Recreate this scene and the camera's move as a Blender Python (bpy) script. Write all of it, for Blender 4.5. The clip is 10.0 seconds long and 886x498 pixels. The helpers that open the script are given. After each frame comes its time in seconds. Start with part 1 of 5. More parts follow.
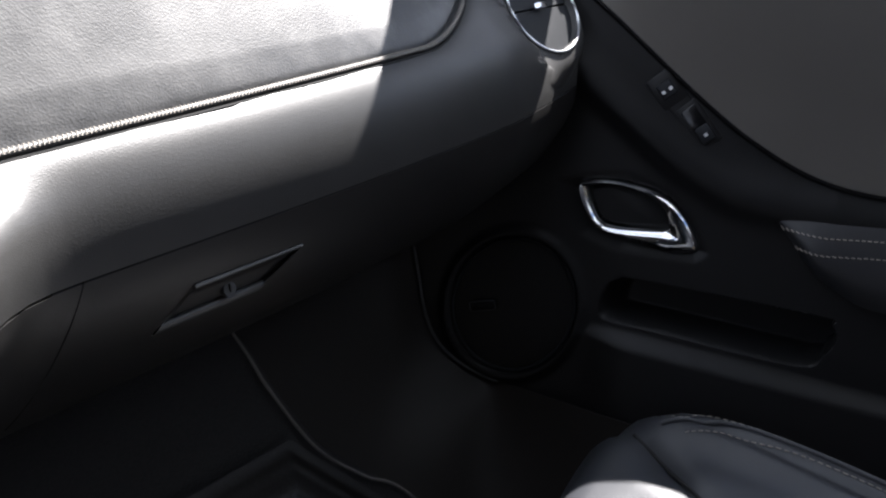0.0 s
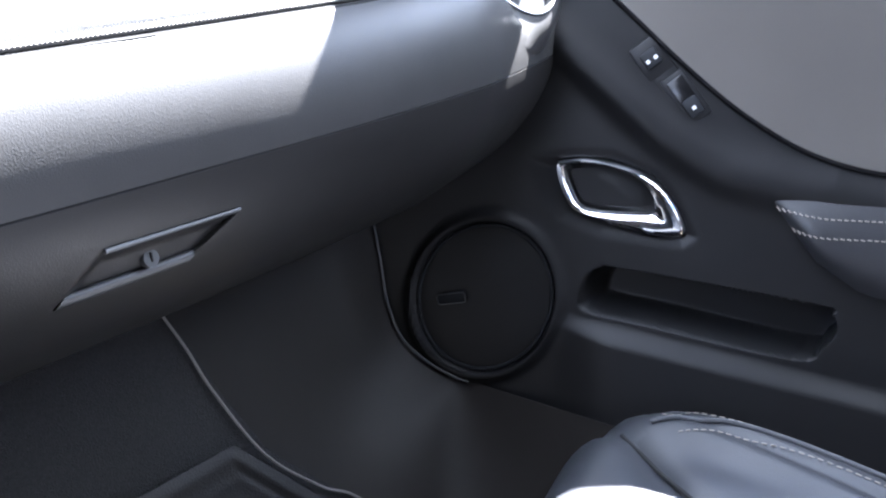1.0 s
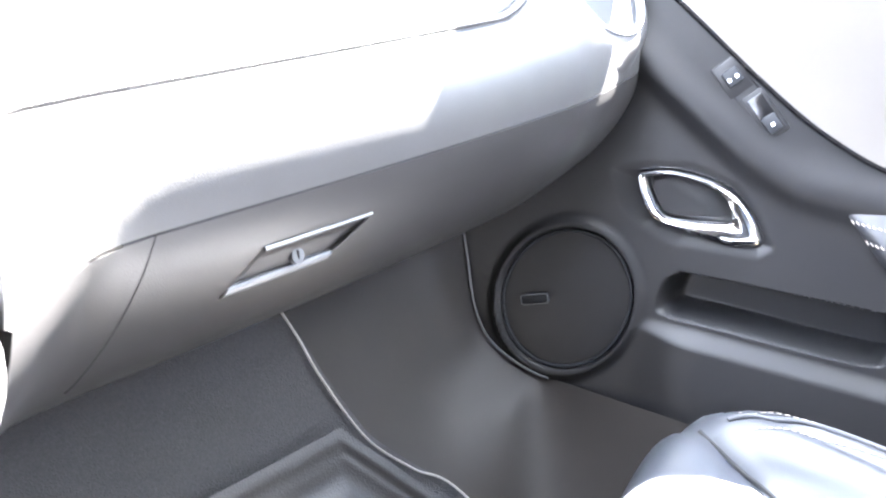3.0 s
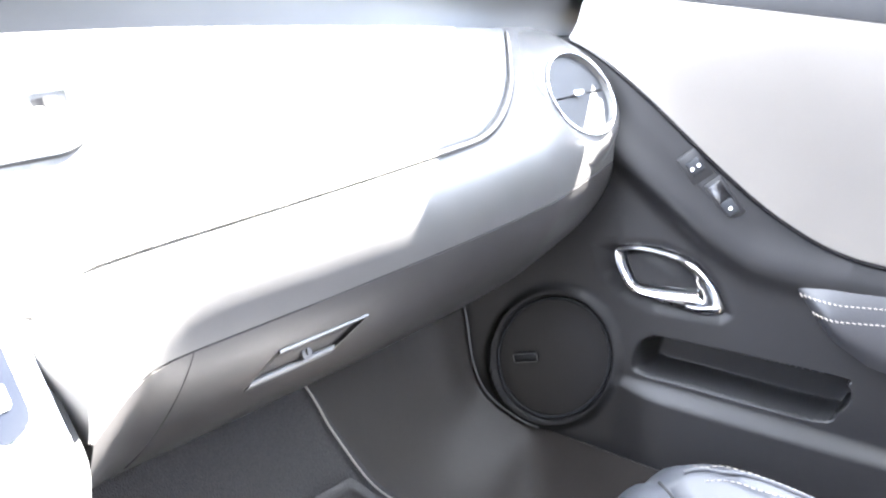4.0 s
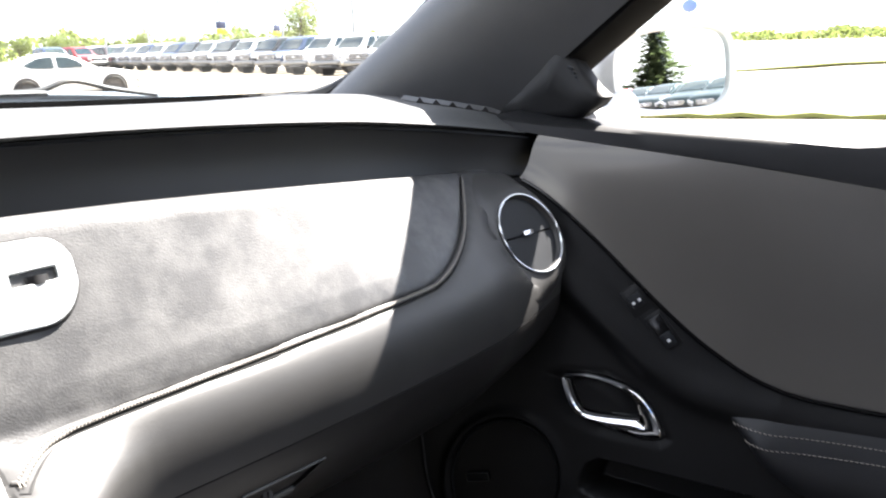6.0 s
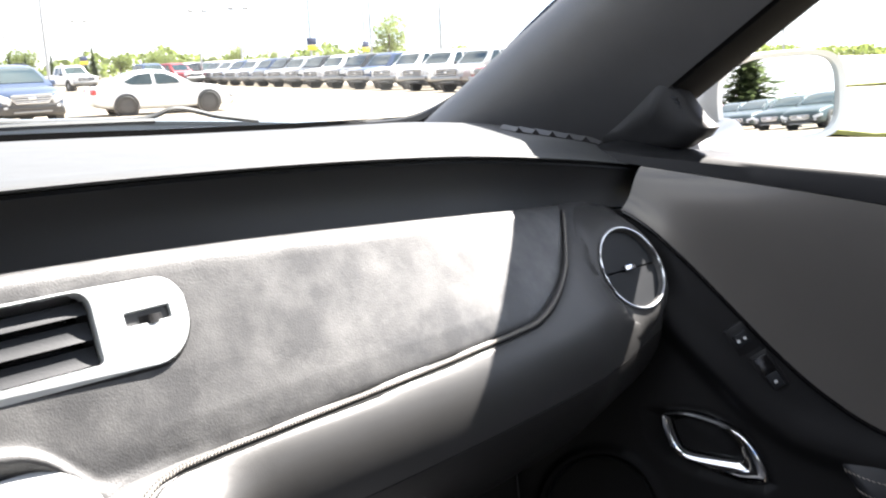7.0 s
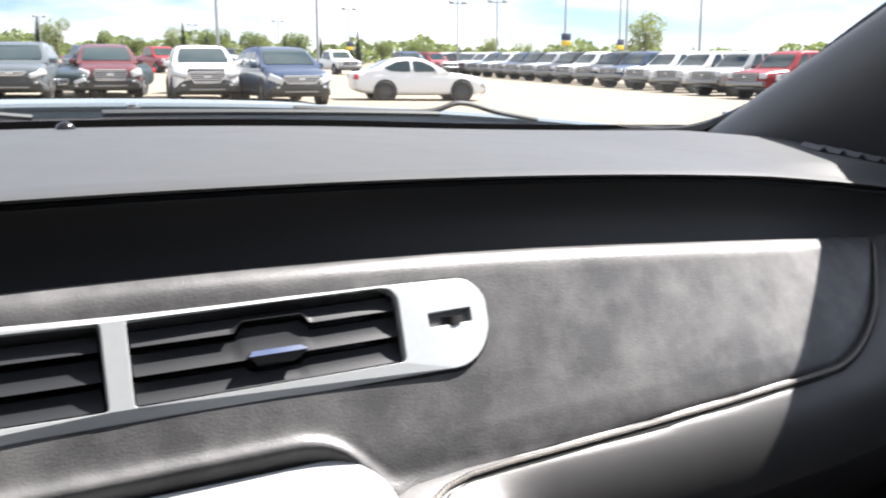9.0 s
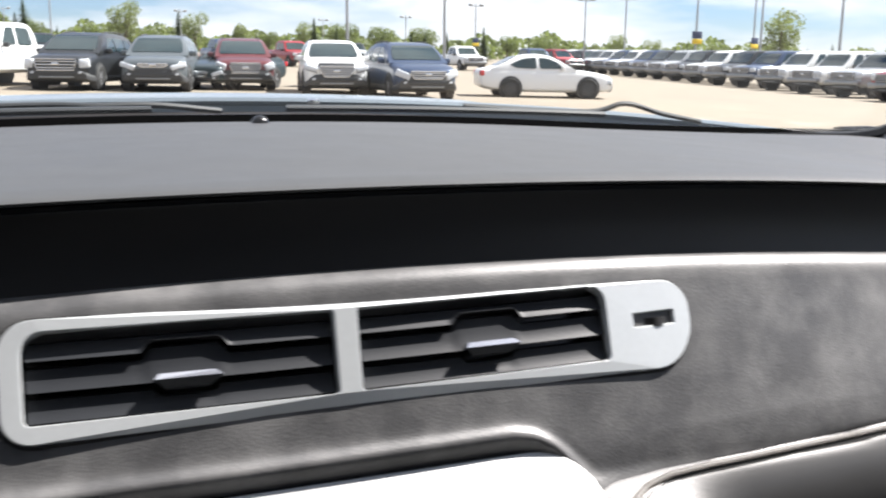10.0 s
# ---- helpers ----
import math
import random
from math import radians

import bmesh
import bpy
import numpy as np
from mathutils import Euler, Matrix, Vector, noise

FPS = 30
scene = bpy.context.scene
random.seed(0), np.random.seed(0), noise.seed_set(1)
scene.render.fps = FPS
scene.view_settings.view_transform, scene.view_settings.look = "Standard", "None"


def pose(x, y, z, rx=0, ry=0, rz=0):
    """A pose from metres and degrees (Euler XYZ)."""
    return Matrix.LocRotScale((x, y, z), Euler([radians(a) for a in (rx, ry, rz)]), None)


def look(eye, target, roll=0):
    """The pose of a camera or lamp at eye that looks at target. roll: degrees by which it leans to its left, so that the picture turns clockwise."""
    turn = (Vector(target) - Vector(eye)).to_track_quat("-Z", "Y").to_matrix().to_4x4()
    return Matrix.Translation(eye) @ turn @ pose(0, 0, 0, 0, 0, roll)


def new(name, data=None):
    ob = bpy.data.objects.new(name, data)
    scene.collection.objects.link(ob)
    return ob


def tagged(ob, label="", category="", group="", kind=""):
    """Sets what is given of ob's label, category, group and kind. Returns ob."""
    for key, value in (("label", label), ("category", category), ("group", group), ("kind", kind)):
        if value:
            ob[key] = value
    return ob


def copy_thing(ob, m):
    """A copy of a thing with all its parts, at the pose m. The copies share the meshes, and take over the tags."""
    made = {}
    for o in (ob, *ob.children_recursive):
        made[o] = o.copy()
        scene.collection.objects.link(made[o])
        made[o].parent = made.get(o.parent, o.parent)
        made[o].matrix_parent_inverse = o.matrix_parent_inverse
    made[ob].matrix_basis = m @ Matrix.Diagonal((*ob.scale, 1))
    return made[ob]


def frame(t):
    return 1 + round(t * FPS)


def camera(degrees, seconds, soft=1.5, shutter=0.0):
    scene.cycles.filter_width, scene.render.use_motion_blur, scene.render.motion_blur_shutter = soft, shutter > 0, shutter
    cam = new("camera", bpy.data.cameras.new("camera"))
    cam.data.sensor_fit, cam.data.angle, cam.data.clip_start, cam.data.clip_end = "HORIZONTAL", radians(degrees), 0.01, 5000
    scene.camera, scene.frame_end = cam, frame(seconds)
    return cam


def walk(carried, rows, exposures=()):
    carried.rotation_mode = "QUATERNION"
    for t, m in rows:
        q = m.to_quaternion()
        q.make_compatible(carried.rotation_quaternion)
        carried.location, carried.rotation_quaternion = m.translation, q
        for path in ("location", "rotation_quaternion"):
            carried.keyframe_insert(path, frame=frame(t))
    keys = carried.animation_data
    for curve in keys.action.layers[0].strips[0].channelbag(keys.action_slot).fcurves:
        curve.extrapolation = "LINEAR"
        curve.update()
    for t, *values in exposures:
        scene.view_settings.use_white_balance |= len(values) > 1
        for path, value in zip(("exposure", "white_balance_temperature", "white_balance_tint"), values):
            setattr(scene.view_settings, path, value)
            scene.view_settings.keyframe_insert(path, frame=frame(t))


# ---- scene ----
cam = camera(50.2, 10.0, soft=2.0, shutter=0.5)
EXPOSURES = [(0.0, 2.62, 6200, 13), (0.5, 3.4, 6000, 13), (1.0, 5.1, 5720, 13.5), (1.6, 6.6, 5620, 14), (2.2, 6.9, 5630, 14), (3.3, 7.5, 6320, 12), (4.0, 7.0, 6320, 12), (4.6, 5.45, 6450, 12), (5.2, 3.65, 6500, 12),
             (6.5, 3.2, 6500, 12), (7.5, 2.75, 6450, 12), (9.0, 2.1, 6340, 13), (10.0, 1.75, 6330, 13)]
PATH = [
    (0, (0.025, 0.467, 0.879), (1.448, 1.721, 0.244), -4.2),
    (0.5, (0.029, 0.534, 0.848), (1.589, 1.645, 0.273), -2.5),
    (1, (0.071, 0.507, 0.833), (1.547, 1.713, 0.229), -3.8),
    (1.7, (0.076, 0.522, 0.816), (1.537, 1.743, 0.205), -4.6),
    (2, (0.07, 0.526, 0.816), (1.518, 1.768, 0.214), -4.4),
    (3.3, (-0.002, 0.476, 0.878), (1.393, 1.781, 0.286), -3.3),
    (3.5, (-0.012, 0.454, 0.9), (1.361, 1.784, 0.314), -3.8),
    (3.8, (-0.021, 0.422, 0.924), (1.341, 1.768, 0.344), -4.2),
    (4.2, (-0.031, 0.409, 0.943), (1.339, 1.761, 0.399), -4.3),
    (4.5, (-0.038, 0.403, 0.97), (1.337, 1.773, 0.489), -4.2),
    (5, (-0.041, 0.384, 0.965), (1.378, 1.732, 0.552), -2.8),
    (5.2, (-0.036, 0.37, 0.982), (1.433, 1.648, 0.523), -2.9),
    (6.5, (-0.052, 0.384, 0.999), (1.35, 1.757, 0.61), -2.9),
    (6.8, (-0.051, 0.389, 1.006), (1.302, 1.81, 0.619), -3.0),
    (7.5, (-0.039, 0.409, 1.011), (1.232, 1.913, 0.66), -2.4),
    (8, (-0.042, 0.421, 1.012), (1.085, 2.039, 0.68), -1.3),
    (8.5, (-0.054, 0.429, 1.014), (0.971, 2.109, 0.656), -0.9),
    (9, (-0.066, 0.437, 1.016), (0.866, 2.166, 0.637), -0.1),
    (9.5, (-0.08, 0.444, 1.016), (0.728, 2.23, 0.621), -0.0),
    (9.9, (-0.105, 0.445, 1.017), (0.62, 2.269, 0.63), 0.2),
    (10, (-0.115, 0.445, 1.019), (0.59, 2.276, 0.632), 0.6),
]
walk(cam, [(t, look(e, p, r)) for t, e, p, r in PATH], EXPOSURES)

# ---- sky and sun ----
SUN = Vector((0.655, 0.0, 0.755)).normalized()
world = bpy.data.worlds.new("sky")
scene.world = world
world.use_nodes = True
wn, wl = world.node_tree.nodes, world.node_tree.links
wn.clear()
w_out = wn.new("ShaderNodeOutputWorld")
w_bg = wn.new("ShaderNodeBackground")
w_sky = wn.new("ShaderNodeTexSky")
w_sky.sky_type, w_sky.sun_disc = "NISHITA", False
w_sky.sun_elevation = math.asin(SUN.z)
w_sky.sun_rotation = math.atan2(SUN.x, SUN.y)
w_sky.dust_density, w_sky.ozone_density, w_sky.air_density = 0.1, 6.0, 1.0
w_bg.inputs["Strength"].default_value = 0.039
w_co = wn.new("ShaderNodeTexCoord")
w_map = wn.new("ShaderNodeMapping")
w_map.inputs["Scale"].default_value = (1.0, 1.0, 4.5)
w_noise = wn.new("ShaderNodeTexNoise")
w_noise.inputs["Scale"].default_value = 2.6
w_noise.inputs["Detail"].default_value = 9.0
w_noise.inputs["Roughness"].default_value = 0.58
w_ramp = wn.new("ShaderNodeValToRGB")
w_ramp.color_ramp.elements[0].position, w_ramp.color_ramp.elements[1].position = 0.38, 0.545
w_mix = wn.new("ShaderNodeMix")
w_mix.data_type = "RGBA"
w_mix.inputs["B"].default_value = (9.6, 9.6, 10.0, 1)
wl.new(w_co.outputs["Generated"], w_map.inputs["Vector"])
wl.new(w_map.outputs["Vector"], w_noise.inputs["Vector"])
wl.new(w_noise.outputs["Fac"], w_ramp.inputs["Fac"])
wl.new(w_ramp.outputs["Color"], w_mix.inputs["Factor"])
w_tone = wn.new("ShaderNodeMix")
w_tone.data_type, w_tone.blend_type = "RGBA", "MULTIPLY"
w_tone.inputs["Factor"].default_value = 1.0
w_tone.inputs["B"].default_value = (0.95, 0.98, 1.16, 1)
wl.new(w_sky.outputs["Color"], w_tone.inputs["A"])
wl.new(w_tone.outputs["Result"], w_mix.inputs["A"])
wl.new(w_mix.outputs["Result"], w_bg.inputs["Color"])
wl.new(w_bg.outputs["Background"], w_out.inputs["Surface"])
sun_data = bpy.data.lights.new("sun", "SUN")
sun_data.energy, sun_data.angle, sun_data.color = 5.0, radians(0.5), (1.0, 0.95, 0.88)
sun = new("sun", sun_data)
sun.matrix_world = look(SUN * 50, (0, 0, 0))


# ---- materials ----
def material(name, color, rough=0.5, metal=0.0, scale=40.0, vary=0.15, bump=0.0, bump_scale=400.0, coat=0.0, second=None, spec=0.5,
             patches=0.0, patch_scale=6.0, wear=0.0):
    """Two scales of colour change, a fine relief, and an optional dusty second colour in cloudy patches."""
    m = bpy.data.materials.new(name)
    m.use_nodes = True
    n, l = m.node_tree.nodes, m.node_tree.links
    b = n["Principled BSDF"]
    co = n.new("ShaderNodeTexCoord")
    fine = n.new("ShaderNodeTexNoise")
    fine.inputs["Scale"].default_value, fine.inputs["Detail"].default_value = scale, 6
    l.new(co.outputs["Object"], fine.inputs["Vector"])
    mix = n.new("ShaderNodeMix")
    mix.data_type = "RGBA"
    mix.inputs["A"].default_value = (*[c * (1 - vary) for c in color], 1)
    mix.inputs["B"].default_value = (*[min(1, c * (1 + vary)) for c in color], 1)
    l.new(fine.outputs["Fac"], mix.inputs["Factor"])
    last = mix.outputs["Result"]
    if patches:
        big = n.new("ShaderNodeTexNoise")
        big.inputs["Scale"].default_value, big.inputs["Detail"].default_value = patch_scale, 8
        big.inputs["Roughness"].default_value = 0.62
        l.new(co.outputs["Object"], big.inputs["Vector"])
        ramp = n.new("ShaderNodeValToRGB")
        ramp.color_ramp.elements[0].position, ramp.color_ramp.elements[1].position = 0.42, 0.68
        l.new(big.outputs["Fac"], ramp.inputs["Fac"])
        scale_it = n.new("ShaderNodeMath")
        scale_it.operation = "MULTIPLY"
        scale_it.inputs[1].default_value = patches
        l.new(ramp.outputs["Color"], scale_it.inputs[0])
        mix2 = n.new("ShaderNodeMix")
        mix2.data_type = "RGBA"
        mix2.inputs["B"].default_value = (*(second or (0.5, 0.48, 0.45)), 1)
        l.new(scale_it.outputs["Value"], mix2.inputs["Factor"])
        l.new(last, mix2.inputs["A"])
        last = mix2.outputs["Result"]
    l.new(last, b.inputs["Base Color"])
    b.inputs["Roughness"].default_value, b.inputs["Metallic"].default_value = rough, metal
    b.inputs["Coat Weight"].default_value = coat
    b.inputs["Coat Roughness"].default_value = 0.06
    b.inputs["Specular IOR Level"].default_value = spec
    if wear:
        rr = n.new("ShaderNodeMapRange")
        rr.inputs["To Min"].default_value, rr.inputs["To Max"].default_value = max(0.02, rough - wear), min(1, rough + wear)
        big2 = n.new("ShaderNodeTexNoise")
        big2.inputs["Scale"].default_value, big2.inputs["Detail"].default_value = 14, 6
        l.new(co.outputs["Object"], big2.inputs["Vector"])
        l.new(big2.outputs["Fac"], rr.inputs["Value"])
        l.new(rr.outputs["Result"], b.inputs["Roughness"])
    if bump:
        grain = n.new("ShaderNodeTexVoronoi")
        grain.inputs["Scale"].default_value = bump_scale
        l.new(co.outputs["Object"], grain.inputs["Vector"])
        bm_node = n.new("ShaderNodeBump")
        bm_node.inputs["Strength"].default_value, bm_node.inputs["Distance"].default_value = bump, 0.0006
        l.new(grain.outputs["Distance"], bm_node.inputs["Height"])
        l.new(bm_node.outputs["Normal"], b.inputs["Normal"])
    return m


def glass(name, tint=(1, 1, 1), rough=0.0):
    m = bpy.data.materials.new(name)
    m.use_nodes = True
    n, l = m.node_tree.nodes, m.node_tree.links
    n.remove(n["Principled BSDF"])
    clear, gloss, mixer, fres, power, least = (n.new("ShaderNodeBsdfTransparent"), n.new("ShaderNodeBsdfGlossy"), n.new("ShaderNodeMixShader"),
                                               n.new("ShaderNodeLayerWeight"), n.new("ShaderNodeMath"), n.new("ShaderNodeMath"))
    clear.inputs["Color"].default_value = (*tint, 1)
    gloss.inputs["Roughness"].default_value = rough
    fres.inputs["Blend"].default_value = 0.5
    power.operation, least.operation = "POWER", "MULTIPLY_ADD"
    power.inputs[1].default_value = 5.0
    least.inputs[1].default_value, least.inputs[2].default_value = 0.45, 0.015
    l.new(fres.outputs["Facing"], power.inputs[0])
    l.new(power.outputs["Value"], least.inputs[0])
    l.new(least.outputs["Value"], mixer.inputs["Fac"])
    l.new(clear.outputs["BSDF"], mixer.inputs[1])
    l.new(gloss.outputs["BSDF"], mixer.inputs[2])
    l.new(mixer.outputs["Shader"], n["Material Output"].inputs["Surface"])
    return m


BLACK = material("black_soft_plastic", (0.0155, 0.0148, 0.0146), 0.46, spec=0.4, vary=0.15, bump=0.12, bump_scale=1500, wear=0.08)
ROLL = material("soft_dash_roll", (0.042, 0.0415, 0.041), 0.44, spec=0.45, vary=0.15, bump=0.12, bump_scale=1500, wear=0.08)
DOORBLACK = material("black_door_plastic", (0.0092, 0.0094, 0.0102), 0.42, spec=0.30, vary=0.15, bump=0.10, bump_scale=1500, wear=0.08)
KICK = material("brown_black_kick_plastic", (0.0145, 0.0126, 0.0113), 0.58, spec=0.28, vary=0.15, bump=0.12, bump_scale=1500, wear=0.08)
DASHTOP = material("dash_top_skin", (0.051, 0.053, 0.0535), 0.52, spec=0.35, vary=0.12, bump=0.15, bump_scale=1400, wear=0.08)
LEATHER = material("dusty_black_leather", (0.062, 0.062, 0.063), 0.46, spec=0.5, vary=0.25, bump=0.16, bump_scale=900, patches=0.5,
                   second=(0.195, 0.193, 0.189), patch_scale=26, wear=0.16)
ARMREST = material("armrest_leather", (0.024, 0.025, 0.028), 0.42, vary=0.12, bump=0.10, bump_scale=900, wear=0.08)
SEAT = material("seat_leather", (0.032, 0.034, 0.039), 0.40, vary=0.12, bump=0.10, bump_scale=900, wear=0.08)
TRIM = material("dark_gloss_trim", (0.017, 0.017, 0.0172), 0.5, metal=0.0, vary=0.1, coat=0.0, spec=0.3, scale=12, wear=0.06)
DOORTRIM = material("grey_satin_trim", (0.130, 0.123, 0.113), 0.24, metal=0.3, vary=0.08, coat=0.15, scale=12, wear=0.06)
SILVER = material("silver_paint", (0.56, 0.585, 0.59), 0.32, metal=0.3, vary=0.05, scale=300, wear=0.06)
STACKSILVER = material("satin_stack_silver", (0.38, 0.385, 0.375), 0.36, metal=0.3, vary=0.05, scale=300, wear=0.06)
CHROME = material("chrome", (0.78, 0.79, 0.81), 0.08, metal=1.0, vary=0.03, wear=0.03)
GLOSSBLACK = material("gloss_black", (0.005, 0.005, 0.0055), 0.22, vary=0.1)
SLAT = material("vent_slat_plastic", (0.0165, 0.0182, 0.0210), 0.5, spec=0.22, vary=0.15, bump=0.06, bump_scale=900, wear=0.1)
DISPLAY = material("display_black", (0.0012, 0.0013, 0.0014), 0.12, spec=0.3, vary=0.1)
PIPING = material("dark_piping_leather", (0.052, 0.050, 0.048), 0.5, vary=0.2, scale=300, bump=0.15, bump_scale=1200)
SATIN = material("satin_chrome", (0.62, 0.64, 0.67), 0.28, metal=1.0, vary=0.05, wear=0.05)
THREAD = material("cream_thread", (0.30, 0.275, 0.24), 0.7, vary=0.2, scale=600)
CARPET = material("dark_carpet", (0.021, 0.0207, 0.022), 0.95, vary=0.5, scale=500, bump=1.0, bump_scale=900)
MAT = material("floor_mat_rubber", (0.009, 0.009, 0.0098), 0.6, vary=0.3, scale=400, bump=0.3, bump_scale=700)
BINDING = material("grey_binding", (0.20, 0.19, 0.18), 0.8, vary=0.2, scale=500)
PILLAR = material("pillar_trim", (0.044, 0.044, 0.045), 0.46, spec=0.7, vary=0.12, bump=0.3, bump_scale=800, wear=0.06)
HEADLINER = material("headliner_cloth", (0.035, 0.035, 0.036), 0.95, vary=0.15, scale=300)
BODYPAINT = material("blue_grey_car_paint", (0.22, 0.255, 0.285), 0.3, metal=0.5, vary=0.05, coat=0.6)
SEAMMAT = material("dark_seam", (0.012, 0.012, 0.012), 0.9)
HANDLEGREY = material("grey_plastic_edge", (0.075, 0.077, 0.080), 0.42, vary=0.15, wear=0.1)
GLASS = glass("clear_glass", (0.96, 0.98, 0.97))
RUBBER = material("black_seal_rubber", (0.006, 0.006, 0.006), 0.85, spec=0.12, vary=0.2)
WIPER = material("wiper_black", (0.035, 0.037, 0.04), 0.5, vary=0.1)
MIRROR = material("mirror_silver", (0.86, 0.88, 0.88), 0.01, metal=1.0, vary=0.0)
WHITEMARK = material("white_marking", (0.75, 0.76, 0.78), 0.5, vary=0.03)
LOT = material("sunlit_lot", (0.215, 0.180, 0.138), 0.9, vary=0.12, scale=0.8, patches=0.4, second=(0.165, 0.14, 0.112), patch_scale=0.15)


# Strong blotchy variation paints patches of sky reflection into the glass colour.
CARGLASS = material("car_window_glass", (0.020, 0.034, 0.037), 0.05, vary=0.6, scale=1.5, coat=0.3)

# ---- building helpers ----
def part(name, bm, mat, parent=None, label="", smooth=True):
    bmesh.ops.recalc_face_normals(bm, faces=bm.faces)
    me = bpy.data.meshes.new(name)
    bm.to_mesh(me)
    bm.free()
    me.materials.append(mat)
    if smooth:
        for p in me.polygons:
            p.use_smooth = True
        me.set_sharp_from_angle(angle=radians(38))
    ob = new(name, me)
    if parent is not None:
        ob.parent = parent
    if label:
        ob["label"] = label
    return ob


def thing(name, label, category, at=(0, 0, 0), group="", kind=""):
    ob = new(name)
    ob.location = at
    ob.empty_display_size = 0.05
    return tagged(ob, label, category, group, kind)


def grid(bm, f, us, vs, wrap=False):
    rows = [[bm.verts.new(f(u, v)) for v in vs] for u in us]
    nv = len(vs)
    for i in range(len(us) - 1):
        for j in range(nv if wrap else nv - 1):
            k = (j + 1) % nv
            bm.faces.new((rows[i][j], rows[i + 1][j], rows[i + 1][k], rows[i][k]))
    return rows


def span(a, b, n):
    return [a + (b - a) * i / (n - 1) for i in range(n)]


def shell(f, us, vs, depth):
    """A surface with thickness: depth is an offset vector."""
    bm = bmesh.new()
    d = Vector(depth)
    near = {(u, v): Vector(f(u, v)) for u in us for v in vs}
    a = grid(bm, lambda u, v: near[u, v], us, vs)
    b = grid(bm, lambda u, v: near[u, v] + d, us, vs)
    nu, nv = len(us), len(vs)
    edge = [(i, 0) for i in range(nu)] + [(nu - 1, j) for j in range(1, nv)] + [(i, nv - 1) for i in range(nu - 2, -1, -1)] + [(0, j) for j in range(nv - 2, 0, -1)]
    for (i, j), (k, m) in zip(edge, edge[1:] + edge[:1]):
        bm.faces.new((a[i][j], a[k][m], b[k][m], b[i][j]))
    return bm


def tube(bm, pts, r, seg=8, closed=False, flat=1.0):
    pts = [Vector(p) for p in pts]
    n = len(pts)
    rings, up = [], Vector((0.03, 0.1, 1)).normalized()
    for i, p in enumerate(pts):
        a = pts[(i - 1) % n] if closed or i else p
        b = pts[(i + 1) % n] if closed or i < n - 1 else p
        t = (b - a).normalized()
        s = t.cross(up)
        if s.length < 1e-4:
            s = t.cross(Vector((1, 0, 0)))
        s.normalize()
        w = s.cross(t)
        rr = r(i / max(1, n - 1)) if callable(r) else r
        rings.append([bm.verts.new(p + s * math.cos(k * math.tau / seg) * rr + w * math.sin(k * math.tau / seg) * rr * flat) for k in range(seg)])
    for i in range(n if closed else n - 1):
        q = rings[(i + 1) % n]
        for k in range(seg):
            m = (k + 1) % seg
            bm.faces.new((rings[i][k], rings[i][m], q[m], q[k]))
    if not closed:
        bm.faces.new(rings[0])
        bm.faces.new(rings[-1])
    return bm


def box(bm, size, m=Matrix(), bevel=0.0, seg=2):
    got = bmesh.ops.create_cube(bm, size=1.0, matrix=m @ Matrix.Diagonal((*size, 1)))
    if bevel:
        edges = list({e for v in got["verts"] for e in v.link_edges})
        bmesh.ops.bevel(bm, geom=edges, offset=bevel, segments=seg, profile=0.5, affect="EDGES")
    return bm


def one_box(size, m=Matrix(), bevel=0.0, seg=2):
    return box(bmesh.new(), size, m, bevel, seg)


def smooth_curve(pts, n=8, closed=False):
    """Catmull-Rom through a few points."""
    pts = [Vector(p) for p in pts]
    k = len(pts)
    out = []
    for i in range(k if closed else k - 1):
        p0 = pts[(i - 1) % k] if closed or i else pts[0]
        p1, p2 = pts[i], pts[(i + 1) % k]
        p3 = pts[(i + 2) % k] if closed or i + 2 < k else pts[-1]
        for j in range(n):
            t = j / n
            out.append(0.5 * ((2 * p1) + (p2 - p0) * t + (2 * p0 - 5 * p1 + 4 * p2 - p3) * t * t + (3 * p1 - p0 - 3 * p2 + p3) * t ** 3))
    if not closed:
        out.append(pts[-1])
    return out


def step(a, b, x):
    t = min(1, max(0, (x - a) / (b - a)))
    return t * t * (3 - 2 * t)


def mix_list(xs, ys, x):
    return float(np.interp(x, xs, ys))


# ---- dashboard shape ----
def y_pad(x):
    return 0.872 + 0.20 * x * x - 0.10 * x ** 4


def z_slope(x):
    return 0.921 - 0.14 * x * x


def z_pad(x):
    """Upper edge of the pad: it flattens out towards the door."""
    return z_slope(x) + 0.105 * max(0.0, x - 0.30) ** 2


def lean(x):
    return 0.3 + 1.9 * min(x * x, 0.3)


BULGE = smooth_curve([Vector(p) for p in ((0, 0, 0), (0.014, -0.0115, 0), (0.032, -0.0170, 0), (0.055, -0.0170, 0), (0.080, -0.0110, 0), (0.108, 0.006, 0), (0.135, 0.034, 0), (0.155, 0.075, 0), (0.165, 0.14, 0))], 8)
BULGE_D, BULGE_Y = [p.x for p in BULGE], [p.y for p in BULGE]


